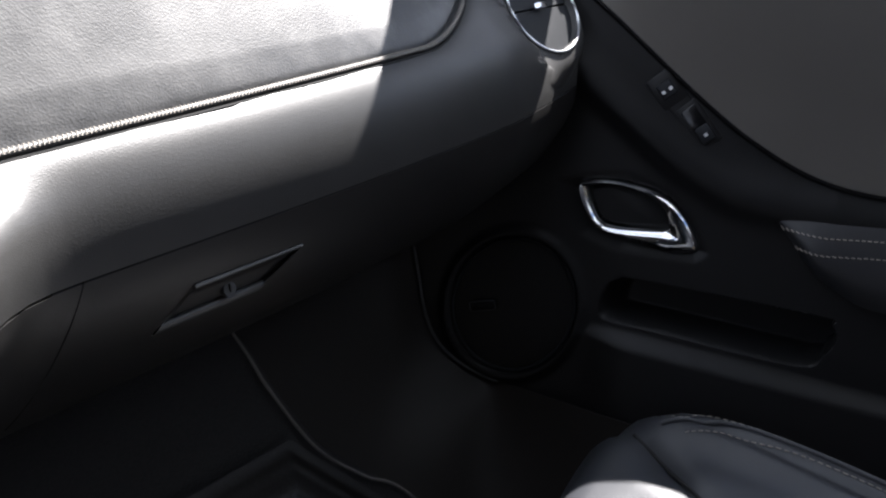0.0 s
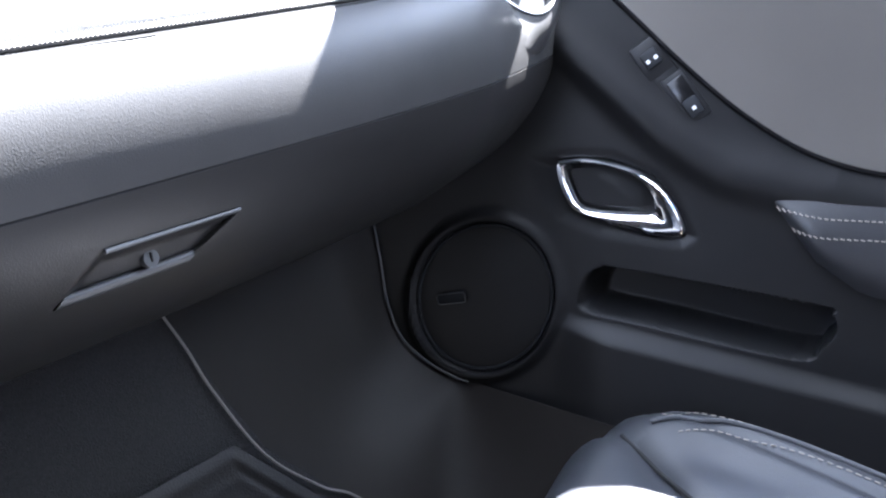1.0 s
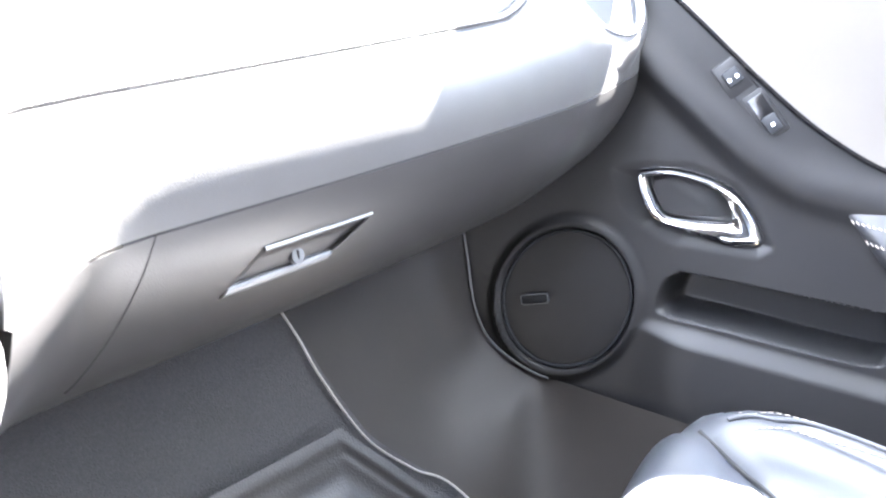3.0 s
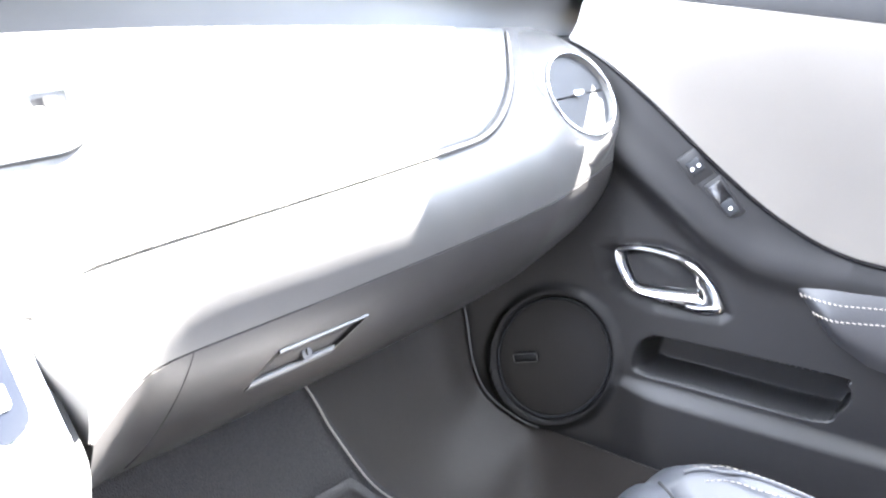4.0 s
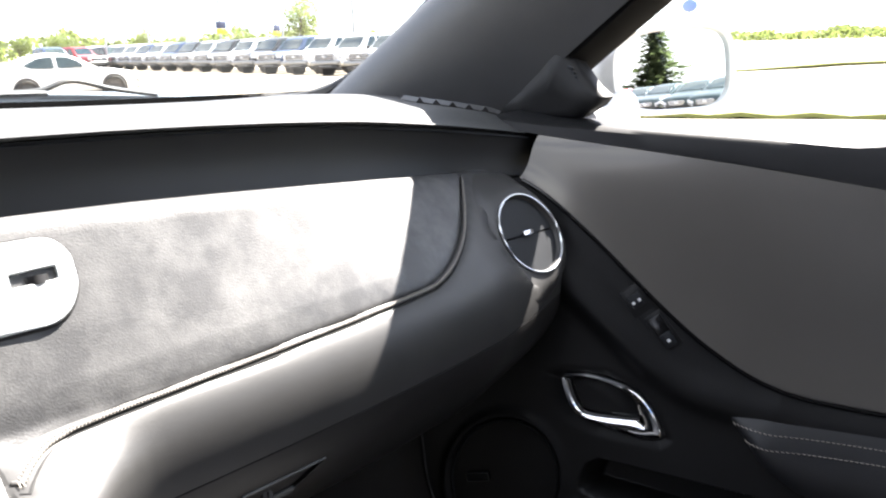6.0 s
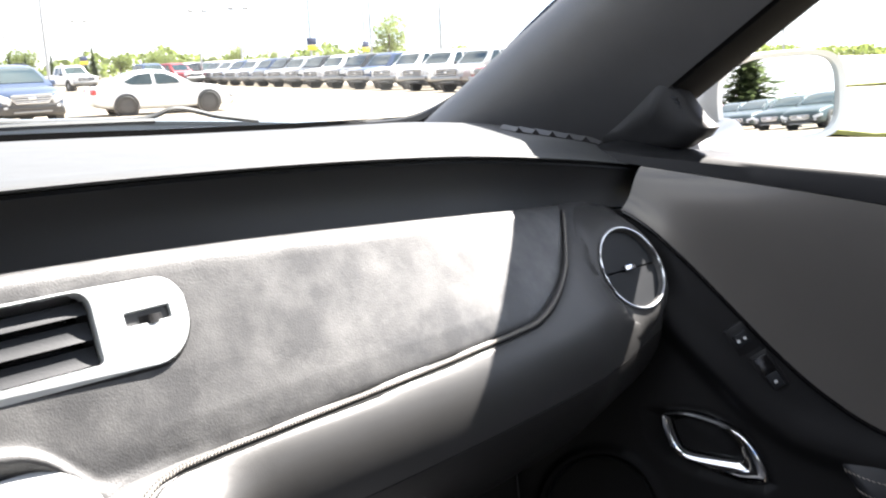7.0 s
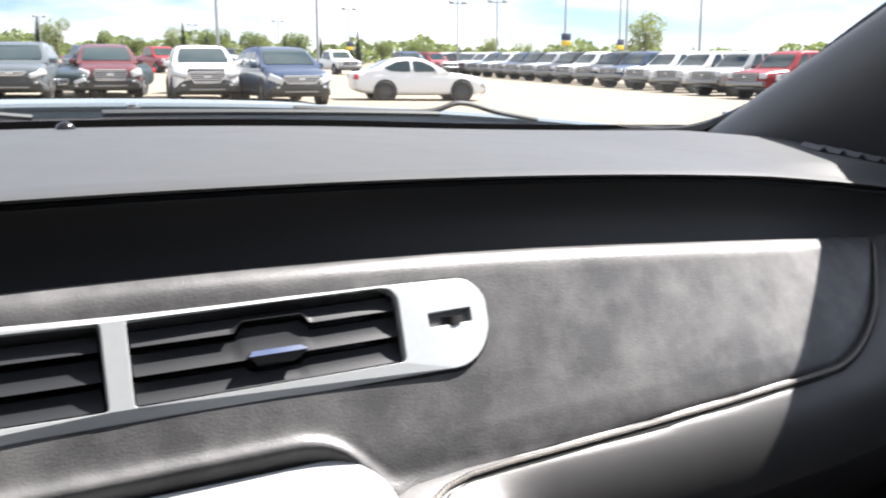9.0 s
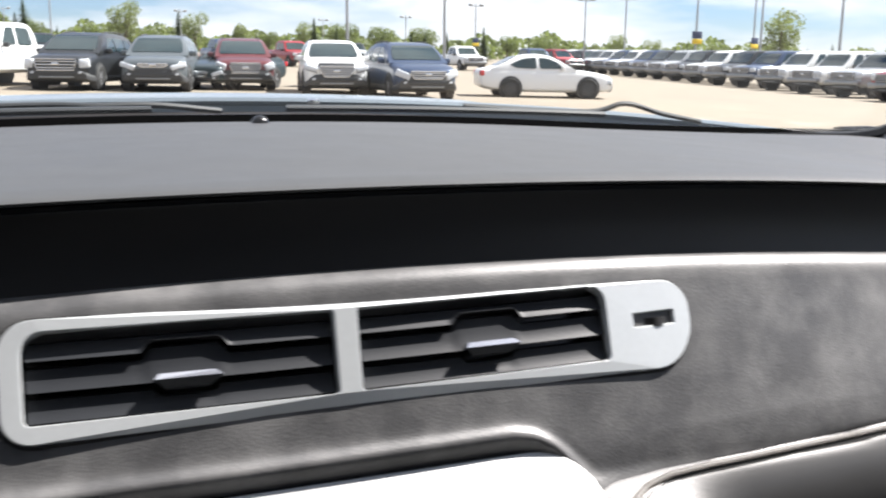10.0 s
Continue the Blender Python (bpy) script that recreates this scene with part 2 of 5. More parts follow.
def face(x, z, out=0.0):
    """A point of the dashboard's rear face at height z, raised by out towards the cabin."""
    zs = 0.813
    y = y_pad(x) - lean(x) * (z_slope(x) - max(z, zs))
    if z < zs:
        d = zs - z
        y += mix_list(BULGE_D, BULGE_Y, d)
        # the face swings out towards the cabin beside the centre stack
        turn = mix_list((0.60, 0.70, 0.73, 0.77, 0.80), (0.135, 0.160, 0.170, 0.184, 0.190), z) - x
        y -= 0.95 * 0.008 * math.log(1 + math.exp(min(40.0, turn / 0.008))) * step(0.806, 0.780, z) * step(0.108, 0.122, x)
    return Vector((x, y - out * 0.85, z + out * 0.5))


def z_lip(x):
    return 0.962 - 0.10 * x * x - 0.02 * max(0.0, x - 0.45)


def y_lip(x):
    return 0.876 + 0.18 * x * x - 0.06 * x ** 4


XS = span(-0.78, 0.782, 92)
dash = thing("dashboard", "black dashboard with dusty leather pad and silver centre vents", "dashboard")


def top_z(x, y):
    """Height of the dash top: a slight crown, with a raised shoulder beside the pillar."""
    zl, yl = z_lip(x), y_lip(x)
    zb = 0.963 - 0.075 * x * x + 0.106 * max(0.0, x - 0.35) ** 2
    t = min(1.0, (1.34 - y) / (1.34 - yl - 0.03))
    return zb + (zl + 0.001 - zb) * t + 0.004 * math.sin(math.pi * t) + 0.015 * step(0.42, 0.68, x) * step(0.004, 0.045, y - yl) * step(1.33, 1.15, y)


def top_section(x):
    zl, yl = z_lip(x), y_lip(x)
    zb = top_z(x, 1.34)
    pts = [(1.36, zb - 0.03), (1.34, zb)]
    for k in range(1, 8):
        y = 1.34 + (yl + 0.03 - 1.34) * k / 8
        pts.append((y, top_z(x, y)))
    pts += [(yl + d, top_z(x, yl + d)) for d in (0.05, 0.038, 0.027, 0.018)]
    pts += [(yl + 0.010, zl), (yl + 0.004, zl - 0.0008), (yl + 0.0015, zl - 0.0018), (yl + 0.004, zl - 0.0032), (yl + 0.008, zl - 0.0042), (yl + 0.03, zl - 0.008), (1.3, zb - 0.05)]
    return [Vector((x, y, z)) for y, z in pts]


bm = bmesh.new()
secs = [top_section(x) for x in XS]
grid(bm, lambda u, v: secs[u][v], range(len(XS)), range(len(secs[0])), wrap=True)
for s_ in (0, -1):
    bm.faces.new([bm.verts.new(p) for p in secs[s_]])
part("top_pad", bm, DASHTOP, dash, "grey-black grained dash top")


def band_point(x, v):
    z0, z1 = z_lip(x) - 0.005, z_pad(x) - 0.006
    y0 = y_lip(x) + 0.0075 - 0.006 * step(0.55, 0.72, x)
    y1 = y_pad(x) + 0.008 + lean(x) * (z_pad(x) - z_slope(x)) - 0.019 * step(0.58, 0.72, x)
    z = z0 + (z1 - z0) * v
    return Vector((x, y0 + (y1 - y0) * v + 0.004 * math.sin(math.pi * v), z))


part("trim_band", shell(band_point, span(-0.78, 0.780, 84), span(0, 1, 12), (0, 0.012, 0)), TRIM, dash, "dark glossy trim band under the dash top")

# Thin tube added in place of the light along the band's upper edge.
part("lit_edge_strip", tube(bmesh.new(), [band_point(x, 0.05) + Vector((0, -0.0012, 0)) for x in span(-0.74, 0.765, 90)], 0.0009, 6), SLAT, dash, "thin added strip standing for the lit upper edge of the trim band")
GLOVE = [(0.243, 0.7085), (0.305, 0.7085), (0.333, 0.7275), (0.262, 0.7285)]


def inside(y, z, loop):
    """Signed distance to a closed loop of (y, z): negative within."""
    best, hit = 9.0, False
    n = len(loop)
    for i in range(n):
        (y0, z0), (y1, z1) = loop[i], loop[(i + 1) % n]
        dy, dz = y1 - y0, z1 - z0
        t = max(0, min(1, ((y - y0) * dy + (z - z0) * dz) / (dy * dy + dz * dz)))
        best = min(best, math.hypot(y - y0 - t * dy, z - z0 - t * dz))
        if (z0 > z) != (z1 > z) and y < y0 + (z - z0) * dy / dz:
            hit = not hit
    return -best if hit else best




def vent_hole(x, z):
    """1 inside the opening behind the centre vents."""
    return step(-0.1505, -0.1465, x) * step(0.1445, 0.1405, x) * step(0.8605, 0.8645, z) * step(0.9040, 0.9000, z)


def z_stitch(x):
    if x > 0.46:
        return 0.815 + 0.065 * ((x - 0.46) / 0.14) ** 1.7
    if x < 0.19:
        return mix_list((-1, 0.078, 0.09, 0.10, 0.11, 0.12, 0.125, 0.135, 0.15, 0.165, 0.19), (0.829, 0.829, 0.8265, 0.821, 0.812, 0.802, 0.800, 0.803, 0.8075, 0.8100, 0.811), x)
    return 0.811 + 0.004 * (x - 0.19) / 0.27


Z_ROLL = 0.752


def glove_point(x, z):
    """The glovebox lid, with the scoop of its release let into it."""
    dip = 0.0
    if 0.22 < x < 0.35 and z > 0.69:
        dip = 0.0065 * step(0.0012, -0.0026, inside(x, z, GLOVE))
    return face(x, z, -dip)


def roll_point(x, v):
    z = Z_ROLL + (z_pad(x) - Z_ROLL) * v
    well = step(0.053, 0.042, math.hypot(x - 0.644, (z - 0.8195) * 1.1))
    edge = z_stitch(x) if x > 0.3 else 0.8115
    return face(x, z, -0.005 * step(edge - 0.005, edge + 0.001, z) * step(0.604, 0.597, x) - 0.028 * vent_hole(x, z) - 0.014 * well)


glove_x = span(-0.78, 0.225, 60)[:-1] + span(0.225, 0.345, 72)[:-1] + span(0.345, 0.775, 40)
part("glovebox_lid", shell(glove_point, glove_x, span(0.648, 0.700, 14)[:-1] + span(0.700, 0.735, 28)[:-1] + span(0.735, Z_ROLL - 0.0012, 6), (0, 0.03, 0.0)), BLACK, dash, "black moulded glovebox lid")
part("dash_roll", shell(roll_point, span(-0.78, 0.775, 134), [1 - i / 44 for i in range(45)], (0, 0.03, 0.0)), ROLL, dash, "soft black dash roll above the glovebox")


def pad_point(x, v):
    lo, hi = z_stitch(x), z_pad(x) + 0.001
    if lo > hi - 0.002:
        lo = hi - 0.002
    z = lo + (hi - lo) * v
    edge = min(1.0, 6 * v, 6 * (1 - v) + 0.25)
    hood = 0.005 * math.exp(-((z - lo - 0.007) / 0.005) ** 2) * step(0.135, 0.10, x)
    curl = 0.0035 * max(0.0, (z - hi + 0.009) / 0.009) ** 2
    return face(x, z, -0.0035 + 0.0035 * math.sqrt(max(0.0, edge)) + hood - curl - 0.025 * vent_hole(x, z))


part("leather_pad", shell(pad_point, span(-0.20, 0.598, 220), span(0, 1, 60), (0, 0.006, 0)), LEATHER, dash, "dusty black leather pad")


# piping and stitches along the pad's lower edge
pipe_pts = [face(x, z_stitch(x) - 0.0025, 0.0) for x in span(0.122, 0.597, 120)]
part("piping", tube(bmesh.new(), pipe_pts, 0.0019, 10), PIPING, dash)
part("piping_groove", tube(bmesh.new(), [face(x, z_stitch(x) - 0.0050, -0.0010) for x in span(0.122, 0.597, 120)], 0.0011, 8), SEAMMAT, dash)
bm = bmesh.new()
for i in range(220):
    x = 0.124 + 0.468 * i / 219
    a = face(x, min(z_stitch(x), z_pad(x) - 0.004) - 0.0032, 0.0014)
    b = face(x + 0.0009, min(z_stitch(x + 0.0009), z_pad(x) - 0.004) - 0.0012, 0.0016)
    tube(bm, [a, (a + b) / 2 + Vector((0, -0.0003, 0.0002)), b], 0.00042, 5)
tagged(part("stitches", bm, THREAD, dash, "cream thread stitches"), kind="stuff")

# ---- centre vents ----
vents = part("vent_bezel", bmesh.new(), SILVER, dash, "silver painted vent surround")


def frame_mesh(outer, holes, out, thick):
    """A plate lying on the dash face, with holes; outer and holes are (x, z) loops."""
    b = bmesh.new()
    edges = []
    for loop in [outer, *holes]:
        vs = [b.verts.new((x, z, 0)) for x, z in loop]
        edges += [b.edges.new((vs[i], vs[(i + 1) % len(vs)])) for i in range(len(vs))]
    bmesh.ops.triangle_fill(b, use_beauty=True, edges=edges)
    got = bmesh.ops.extrude_face_region(b, geom=list(b.faces))
    top = {v for v in got["geom"] if isinstance(v, bmesh.types.BMVert)}
    for v in b.verts:
        v.co = face(v.co.x, v.co.y, out if v in top else out - thick)
    return b


def rounded(x0, x1, z0, z1, r, n=5):
    """A rectangle's loop with rounded corners; r may be one radius or four (from lower left, counter-clockwise)."""
    rs = r if isinstance(r, (tuple, list)) else (r,) * 4
    out = []
    for (cx, cz, a), q in zip(((x0, z0, 180), (x1, z0, 270), (x1, z1, 0), (x0, z1, 90)), rs):
        mx, mz = cx + (q if cx == x0 else -q), cz + (q if cz == z0 else -q)
        out += [(mx + q * math.cos(radians(a + 90 * k / n)), mz + q * math.sin(radians(a + 90 * k / n))) for k in range(n + 1)]
    return out


outer = rounded(-0.153, 0.192, 0.8585, 0.9085, (0.012, 0.024, 0.016, 0.014), 8)
outer = [(x, z - 0.006 * step(0.1, 0.19, x) * step(0.87, 0.905, z)) for x, z in outer]
hole_r = rounded(0.003, 0.139, 0.866, 0.9035, (0.002, 0.003, 0.009, 0.002))
hole_l = rounded(-0.144, -0.008, 0.866, 0.9035, (0.003, 0.002, 0.002, 0.009))
slot = rounded(0.155, 0.1815, 0.8805, 0.8875, 0.0006, 2)
mesh_new = frame_mesh(outer, [hole_r, hole_l, slot], 0.0025, 0.008)
bmesh.ops.recalc_face_normals(mesh_new, faces=mesh_new.faces)
mesh_new.to_mesh(vents.data)
mesh_new.free()
bev = vents.modifiers.new("bevel", "BEVEL")
bev.width, bev.segments, bev.limit_method, bev.angle_limit = 0.0022, 3, "ANGLE", radians(50)
# Dark tube paints the shaded groove round the surround.
part("bezel_gap_shade", tube(bmesh.new(), [face(x, z, 0.0002) for x, z in outer], 0.0017, 6, closed=True), SEAMMAT, vents)
back = rounded(-0.15, 0.186, 0.862, 0.906, 0.008)
part("vent_cavity", frame_mesh(back, [], -0.018, 0.002), GLOSSBLACK, vents)


def jog(x, xm, half):
    """1 near the knob, falling to 0 past half a knob's width, with sloping shoulders."""
    return step(half + 0.0045, half, abs(x - xm))


def slat(x0, x1, lo, hi):
    """One louvre: a shallow blade between two edges lo(x) and hi(x), its face slightly hollow."""
    def f(x, v):
        z = lo(x) + (hi(x) - lo(x)) * v
        return face(x, z, -0.0002 - 0.0032 * v - 0.0007 * math.sin(math.pi * v))
    return shell(f, span(x0, x1, 60), [0, 0.08, 0.3, 0.6, 0.92, 1], (0, 0.003, 0))


for x0, x1 in ((0.0045, 0.1375), (-0.1425, -0.0095)):
    xm = (x0 + x1) / 2
    hump = lambda x: 0.0050 * jog(x, xm, 0.0150)
    dip = lambda x: 0.0032 * jog(x, xm, 0.0115)
    part("slat", slat(x0, x1, lambda x: 0.8922 + hump(x), lambda x: 0.8996), SLAT, vents)
    part("slat", slat(x0, x1, lambda x: 0.8795, lambda x: 0.8895 + hump(x)), SLAT, vents)
    part("slat", slat(x0, x1, lambda x: 0.8672, lambda x: 0.8770 - dip(x)), SLAT, vents)
    rows_k = ((0.8762, -0.003, 0.0090, 0.0090), (0.8764, 0.0012, 0.0105, 0.0105), (0.8797, 0.0040, 0.0145, 0.0155), (0.8822, 0.0030, 0.0125, 0.0120), (0.8826, -0.003, 0.0125, 0.0120))
    kp = [[face(xm - l, z, o), face(xm + r, z, o)] for z, o, l, r in rows_k]
    kb = bmesh.new()
    grid(kb, lambda u, v: kp[u][v], range(3), range(2))
    knob = part("knob", kb, SLAT, vents, "black tab with chrome upper face", smooth=False)
    cb = bmesh.new()
    grid(cb, lambda u, v: kp[u + 2][v], range(3), range(2))
    for e in (0, 1):
        cb.faces.new([cb.verts.new(kp[u][e]) for u in (0, 1, 2, 3, 4)])
    part("knob_face", cb, CHROME, knob, smooth=False)
wb = bmesh.new()
bmesh.ops.create_cone(wb, cap_ends=True, segments=28, radius1=0.009, radius2=0.009, depth=0.005,
                      matrix=Matrix.Translation(face(0.170, 0.884, -0.006)) @ pose(0, 0, 0, -15, 0, 0))
part("thumb_wheel", wb, BLACK, vents)

# ---- radio and climate stack under the vents ----
stack = thing("centre_stack", "silver-faced radio and climate stack below the vents", "car radio")


def stack_point(x, w, out=0.0):
    """Face of the stack: w runs from the top edge downwards, coming towards the cabin."""
    return Vector((x, 0.846 - 0.78 * w - out * 0.62, 0.826 - 0.62 * w + out * 0.78))


def stack_plate(loop, out, thick):
    b = bmesh.new()
    vs = [b.verts.new((x, w, 0)) for x, w in loop]
    f0 = b.faces.new(vs)
    got = bmesh.ops.extrude_face_region(b, geom=[f0])
    top = {v for v in got["geom"] if isinstance(v, bmesh.types.BMVert)}
    for v in b.verts:
        x, w = v.co.x - 0.10 * v.co.y * step(0.0, 0.09, v.co.x), v.co.y
        v.co = stack_point(x, w, out if v in top else out - thick)
    return b


# Dark plate shows past the face's edge as the shade in the gap.
part("stack_gap_shade", stack_plate(rounded(-0.135, 0.1255, 0.004, 0.156, (0.03, 0.035, 0.048, 0.048), 10), -0.003, 0.03), SEAMMAT, stack)
part("stack_face", stack_plate(rounded(-0.131, 0.121, 0.0, 0.152, (0.03, 0.035, 0.048, 0.048), 10), 0.002, 0.03), STACKSILVER, stack, "silver stack face")
part("button_field", stack_plate(rounded(-0.118, 0.1105, 0.029, 0.098, 0.012), 0.0035, 0.004), DISPLAY, stack)
part("display", stack_plate(rounded(-0.075, 0.066, 0.030, 0.075, 0.004), 0.0045, 0.003), DISPLAY, stack, "dark radio display")
for i in range(3):
    for xk in (-0.104, 0.096):
        part("button", stack_plate(rounded(xk - 0.0085, xk + 0.0085, 0.031 + 0.021 * i, 0.042 + 0.021 * i, 0.0015, 2), 0.0055, 0.003), WHITEMARK, stack)
axis = Vector((0, -0.62, 0.78)).to_track_quat("Z", "Y").to_matrix().to_4x4()
for xk in (-0.076, 0.066):
    kb = bmesh.new()
    c = stack_point(xk, 0.122, 0.010)
    bmesh.ops.create_cone(kb, cap_ends=True, segments=40, radius1=0.024, radius2=0.022, depth=0.018, matrix=Matrix.Translation(c) @ axis)
    dial = part("dial", kb, SILVER, stack, "round silver climate dial")
    db = bmesh.new()
    bmesh.ops.create_cone(db, cap_ends=True, segments=40, radius1=0.017, radius2=0.016, depth=0.004, matrix=Matrix.Translation(c + Vector((0, -0.62, 0.78)) * 0.0105) @ axis)
    part("dial_cap", db, GLOSSBLACK, dial)
    mb = bmesh.new()
    box(mb, (0.006, 0.003, 0.0012), Matrix.Translation(c + Vector((0, -0.62, 0.78)) * 0.013) @ axis)
    part("dial_mark", mb, WHITEMARK, dial)
part("stack_plinth", shell(lambda x, t: Vector((x, mix_list((0, 0.3, 1), (0.742, 0.70, 0.66), t), mix_list((0, 0.3, 1), (0.735, 0.62, 0.24), t))), span(-0.10, 0.085, 12), span(0, 1, 16), (0, 0.10, 0)), DOORBLACK, stack, "black console below the stack")

# ---- round vent at the dash's end ----
rv_c, rv_n = Vector((0.6440, 0.8930, 0.8197)), Vector((-0.031, -0.875, 0.483)).normalized()
rv_m = Matrix.Translation(rv_c) @ rv_n.to_track_quat("Z", "Y").to_matrix().to_4x4()
rvent = part("round_vent", bmesh.new(), ROLL, dash, "round black air vent with thin chrome ring")
RV = 0.0395


def vent_skirt(u, a):
    """The pod: from the bore out over the lip, then flowing down into the dash roll."""
    bore = ((0.0001, -0.013), (0.0355, -0.012), (0.0370, -0.0015), (0.0385, 0.0002), (0.0410, -0.0008))
    if u < 5:
        return rv_m @ Vector((bore[u][0] * math.cos(a), bore[u][0] * math.sin(a), bore[u][1]))
    t = (u - 4) / 9
    r = 0.0410 + 0.031 * t
    p = rv_m @ Vector((r * math.cos(a), r * math.sin(a), -0.0008 - 0.003 * t))
    foot = face(min(0.773, p.x), min(p.z, z_pad(p.x) - 0.003), 0.0004 - 0.0035 * step(0.85, 1.0, t))
    return p.lerp(foot, step(0.0, 0.95, t))


bm = bmesh.new()
grid(bm, vent_skirt, range(14), [k * math.tau / 64 for k in range(64)], wrap=True)
bmesh.ops.recalc_face_normals(bm, faces=bm.faces)
bm.to_mesh(rvent.data)
bm.free()
for p in rvent.data.polygons:
    p.use_smooth = True
ring = bmesh.new()
tube(ring, [rv_m @ Vector((0.0390 * math.cos(a), 0.0390 * math.sin(a), 0.0004)) for a in [k * math.tau / 64 for k in range(64)]], 0.0011, 8, closed=True)
part("chrome_ring", ring, SATIN, rvent)


def flap_mesh(sign):
    b = bmesh.new()
    def f(u, v):
        a = radians(1) + u * radians(178)
        r = 0.0362 * v
        x, y = r * math.cos(a), 0.0005 + r * math.sin(a)
        return rv_m @ Vector((x, sign * y, -0.0045 + 0.0015 * v * (1 - v)))
    grid(b, f, span(0, 1, 20), span(0.02, 1, 8))
    return b


part("flap", flap_mesh(1), SLAT, rvent)
part("flap", flap_mesh(-1), SLAT, rvent)
tab = bmesh.new()
box(tab, (0.014, 0.005, 0.007), rv_m @ Matrix.Translation((-0.002, 0.001, -0.003)), 0.001)
part("flap_tab", tab, CHROME, rvent)

# ---- glovebox handle ----
gl = GLOVE
glove = part("glovebox_handle", shell(lambda t, v: face(gl[0][0] + 0.001 + (gl[1][0] - gl[0][0] + 0.004) * t + 0.006 * v, gl[0][1] - 0.0010 + 0.0090 * v, 0.0014 - 0.0085 * v * v), span(0, 1, 14), span(0, 1, 8), (0, 0.006, -0.002)), HANDLEGREY, dash, "grey lower ledge of the glovebox release")
part("handle_edge", tube(bmesh.new(), [face(gl[3][0] + (gl[2][0] - gl[3][0]) * t, gl[3][1] + (gl[2][1] - gl[3][1]) * t, 0.0006) for t in span(0, 1, 10)], lambda t: 0.0013 * (1 - 0.3 * t), 8), HANDLEGREY, glove)
kb = bmesh.new()
bmesh.ops.create_cone(kb, cap_ends=True, segments=20, radius1=0.0042, radius2=0.0038, depth=0.003, matrix=Matrix.Translation(face(0.288, 0.7190, -0.0047)) @ pose(0, 0, 0, 80, 0, 0))
lock = part("lock_cylinder", kb, HANDLEGREY, glove)
part("key_slot", one_box((0.0009, 0.0012, 0.0042), Matrix.Translation(face(0.288, 0.7190, -0.0029)), 0.0002), SEAMMAT, lock)
seam = bmesh.new()
tube(seam, [face(x, 0.7514, -0.0012) for x in span(0.19, 0.70, 50)], 0.0009, 6)
part("glovebox_seam", seam, SEAMMAT, dash)
seam = bmesh.new()
tube(seam, [face(0.205 - 0.028 * t, 0.752 - 0.07 * t, -0.0003) for t in span(0, 1, 20)], 0.0006, 6)
part("glovebox_seam", seam, SEAMMAT, dash)

# side defroster slats and sun sensor on the dash top
def defrost(u, v, up=0.0):
    x, y = 0.664 + 0.070 * u + 0.022 * v, 1.050 - 0.064 * u + 0.036 * v
    return Vector((x, y, top_z(x, y) + up))


dg = part("defroster_grille", shell(lambda u, v: defrost(u, v, 0.0008), span(0, 1, 14), span(0, 1, 5), (0, 0, -0.006)), SEAMMAT, dash)
for i in range(6):
    part("grille_bar", shell(lambda u, v: defrost(0.01 + 0.178 * i + 0.085 * u - 0.06 * v, 0.02 + 0.96 * v, 0.0008 + 0.0048 * (1 - abs(2 * u - 1))), [0, 0.5, 1], [0.0, 0.5, 1], (0, 0, -0.006)), BLACK, dg)
part("speaker_cover", shell(lambda u, v: Vector((0.04 + 0.17 * u * (1 - 0.1 * v * v), 1.215 + 0.055 * v, 0.9668 - 0.070 * (0.04 + 0.17 * u) ** 2 - 0.0015 * max(abs(u), abs(v)) ** 8)), span(-1, 1, 40), span(-1, 1, 16), (0, 0, -0.006)), DASHTOP, dash)
sb = bmesh.new()
bmesh.ops.create_uvsphere(sb, u_segments=24, v_segments=12, radius=0.008, matrix=Matrix.Translation((0.031, 1.265, 0.965)))
part("sensor_dome", sb, GLOSSBLACK, dash, "small shiny dark sensor dome")


# ---- passenger door ----
def door_x(y, z):
    raw = 0.633 + 0.45 * (0.95 - y) + 0.2 * (z - 0.57)
    return raw if raw < 0.76 else 0.76 + 0.10 * (1 - math.exp(-(raw - 0.76) / 0.10))


SY = (0.2, 0.60, 0.678, 0.705, 0.749, 0.796, 0.845, 0.895, 0.941, 1.06)
SZ = (0.645, 0.653, 0.661, 0.667, 0.690, 0.729, 0.779, 0.828, 0.865, 0.890)


def z_silver(y):
    return sum(mix_list(SY, SZ, y + k * 0.01) for k in range(-3, 4)) / 7


def z_belt(y):
    return 0.901 - 0.175 * (0.946 - y)


POCKET = [(p.x, p.y) for p in smooth_curve([(y, z, 0) for y, z in ((0.849, 0.591), (0.838, 0.590), (0.706, 0.566), (0.695, 0.559), (0.691, 0.547), (0.699, 0.534), (0.717, 0.5255), (0.820, 0.548), (0.857, 0.556), (0.864, 0.564), (0.860, 0.583))], 4, True)]
HANDLE = [(p.x, p.y) for p in smooth_curve([(0.887, 0.670, 0), (0.881, 0.673, 0), (0.865, 0.674, 0), (0.846, 0.670, 0), (0.823, 0.661, 0), (0.807, 0.644, 0), (0.796, 0.623, 0), (0.798, 0.615, 0), (0.812, 0.614, 0), (0.834, 0.620, 0), (0.854, 0.627, 0), (0.872, 0.635, 0), (0.882, 0.651, 0)], 5, True)]
OPENING = [(p.x, p.y) for p in smooth_curve([(0.881, 0.665, 0), (0.875, 0.668, 0), (0.863, 0.669, 0), (0.846, 0.666, 0), (0.827, 0.655, 0), (0.819, 0.640, 0), (0.820, 0.633, 0), (0.832, 0.633, 0), (0.849, 0.634, 0), (0.866, 0.637, 0), (0.873, 0.645, 0)], 5, True)]
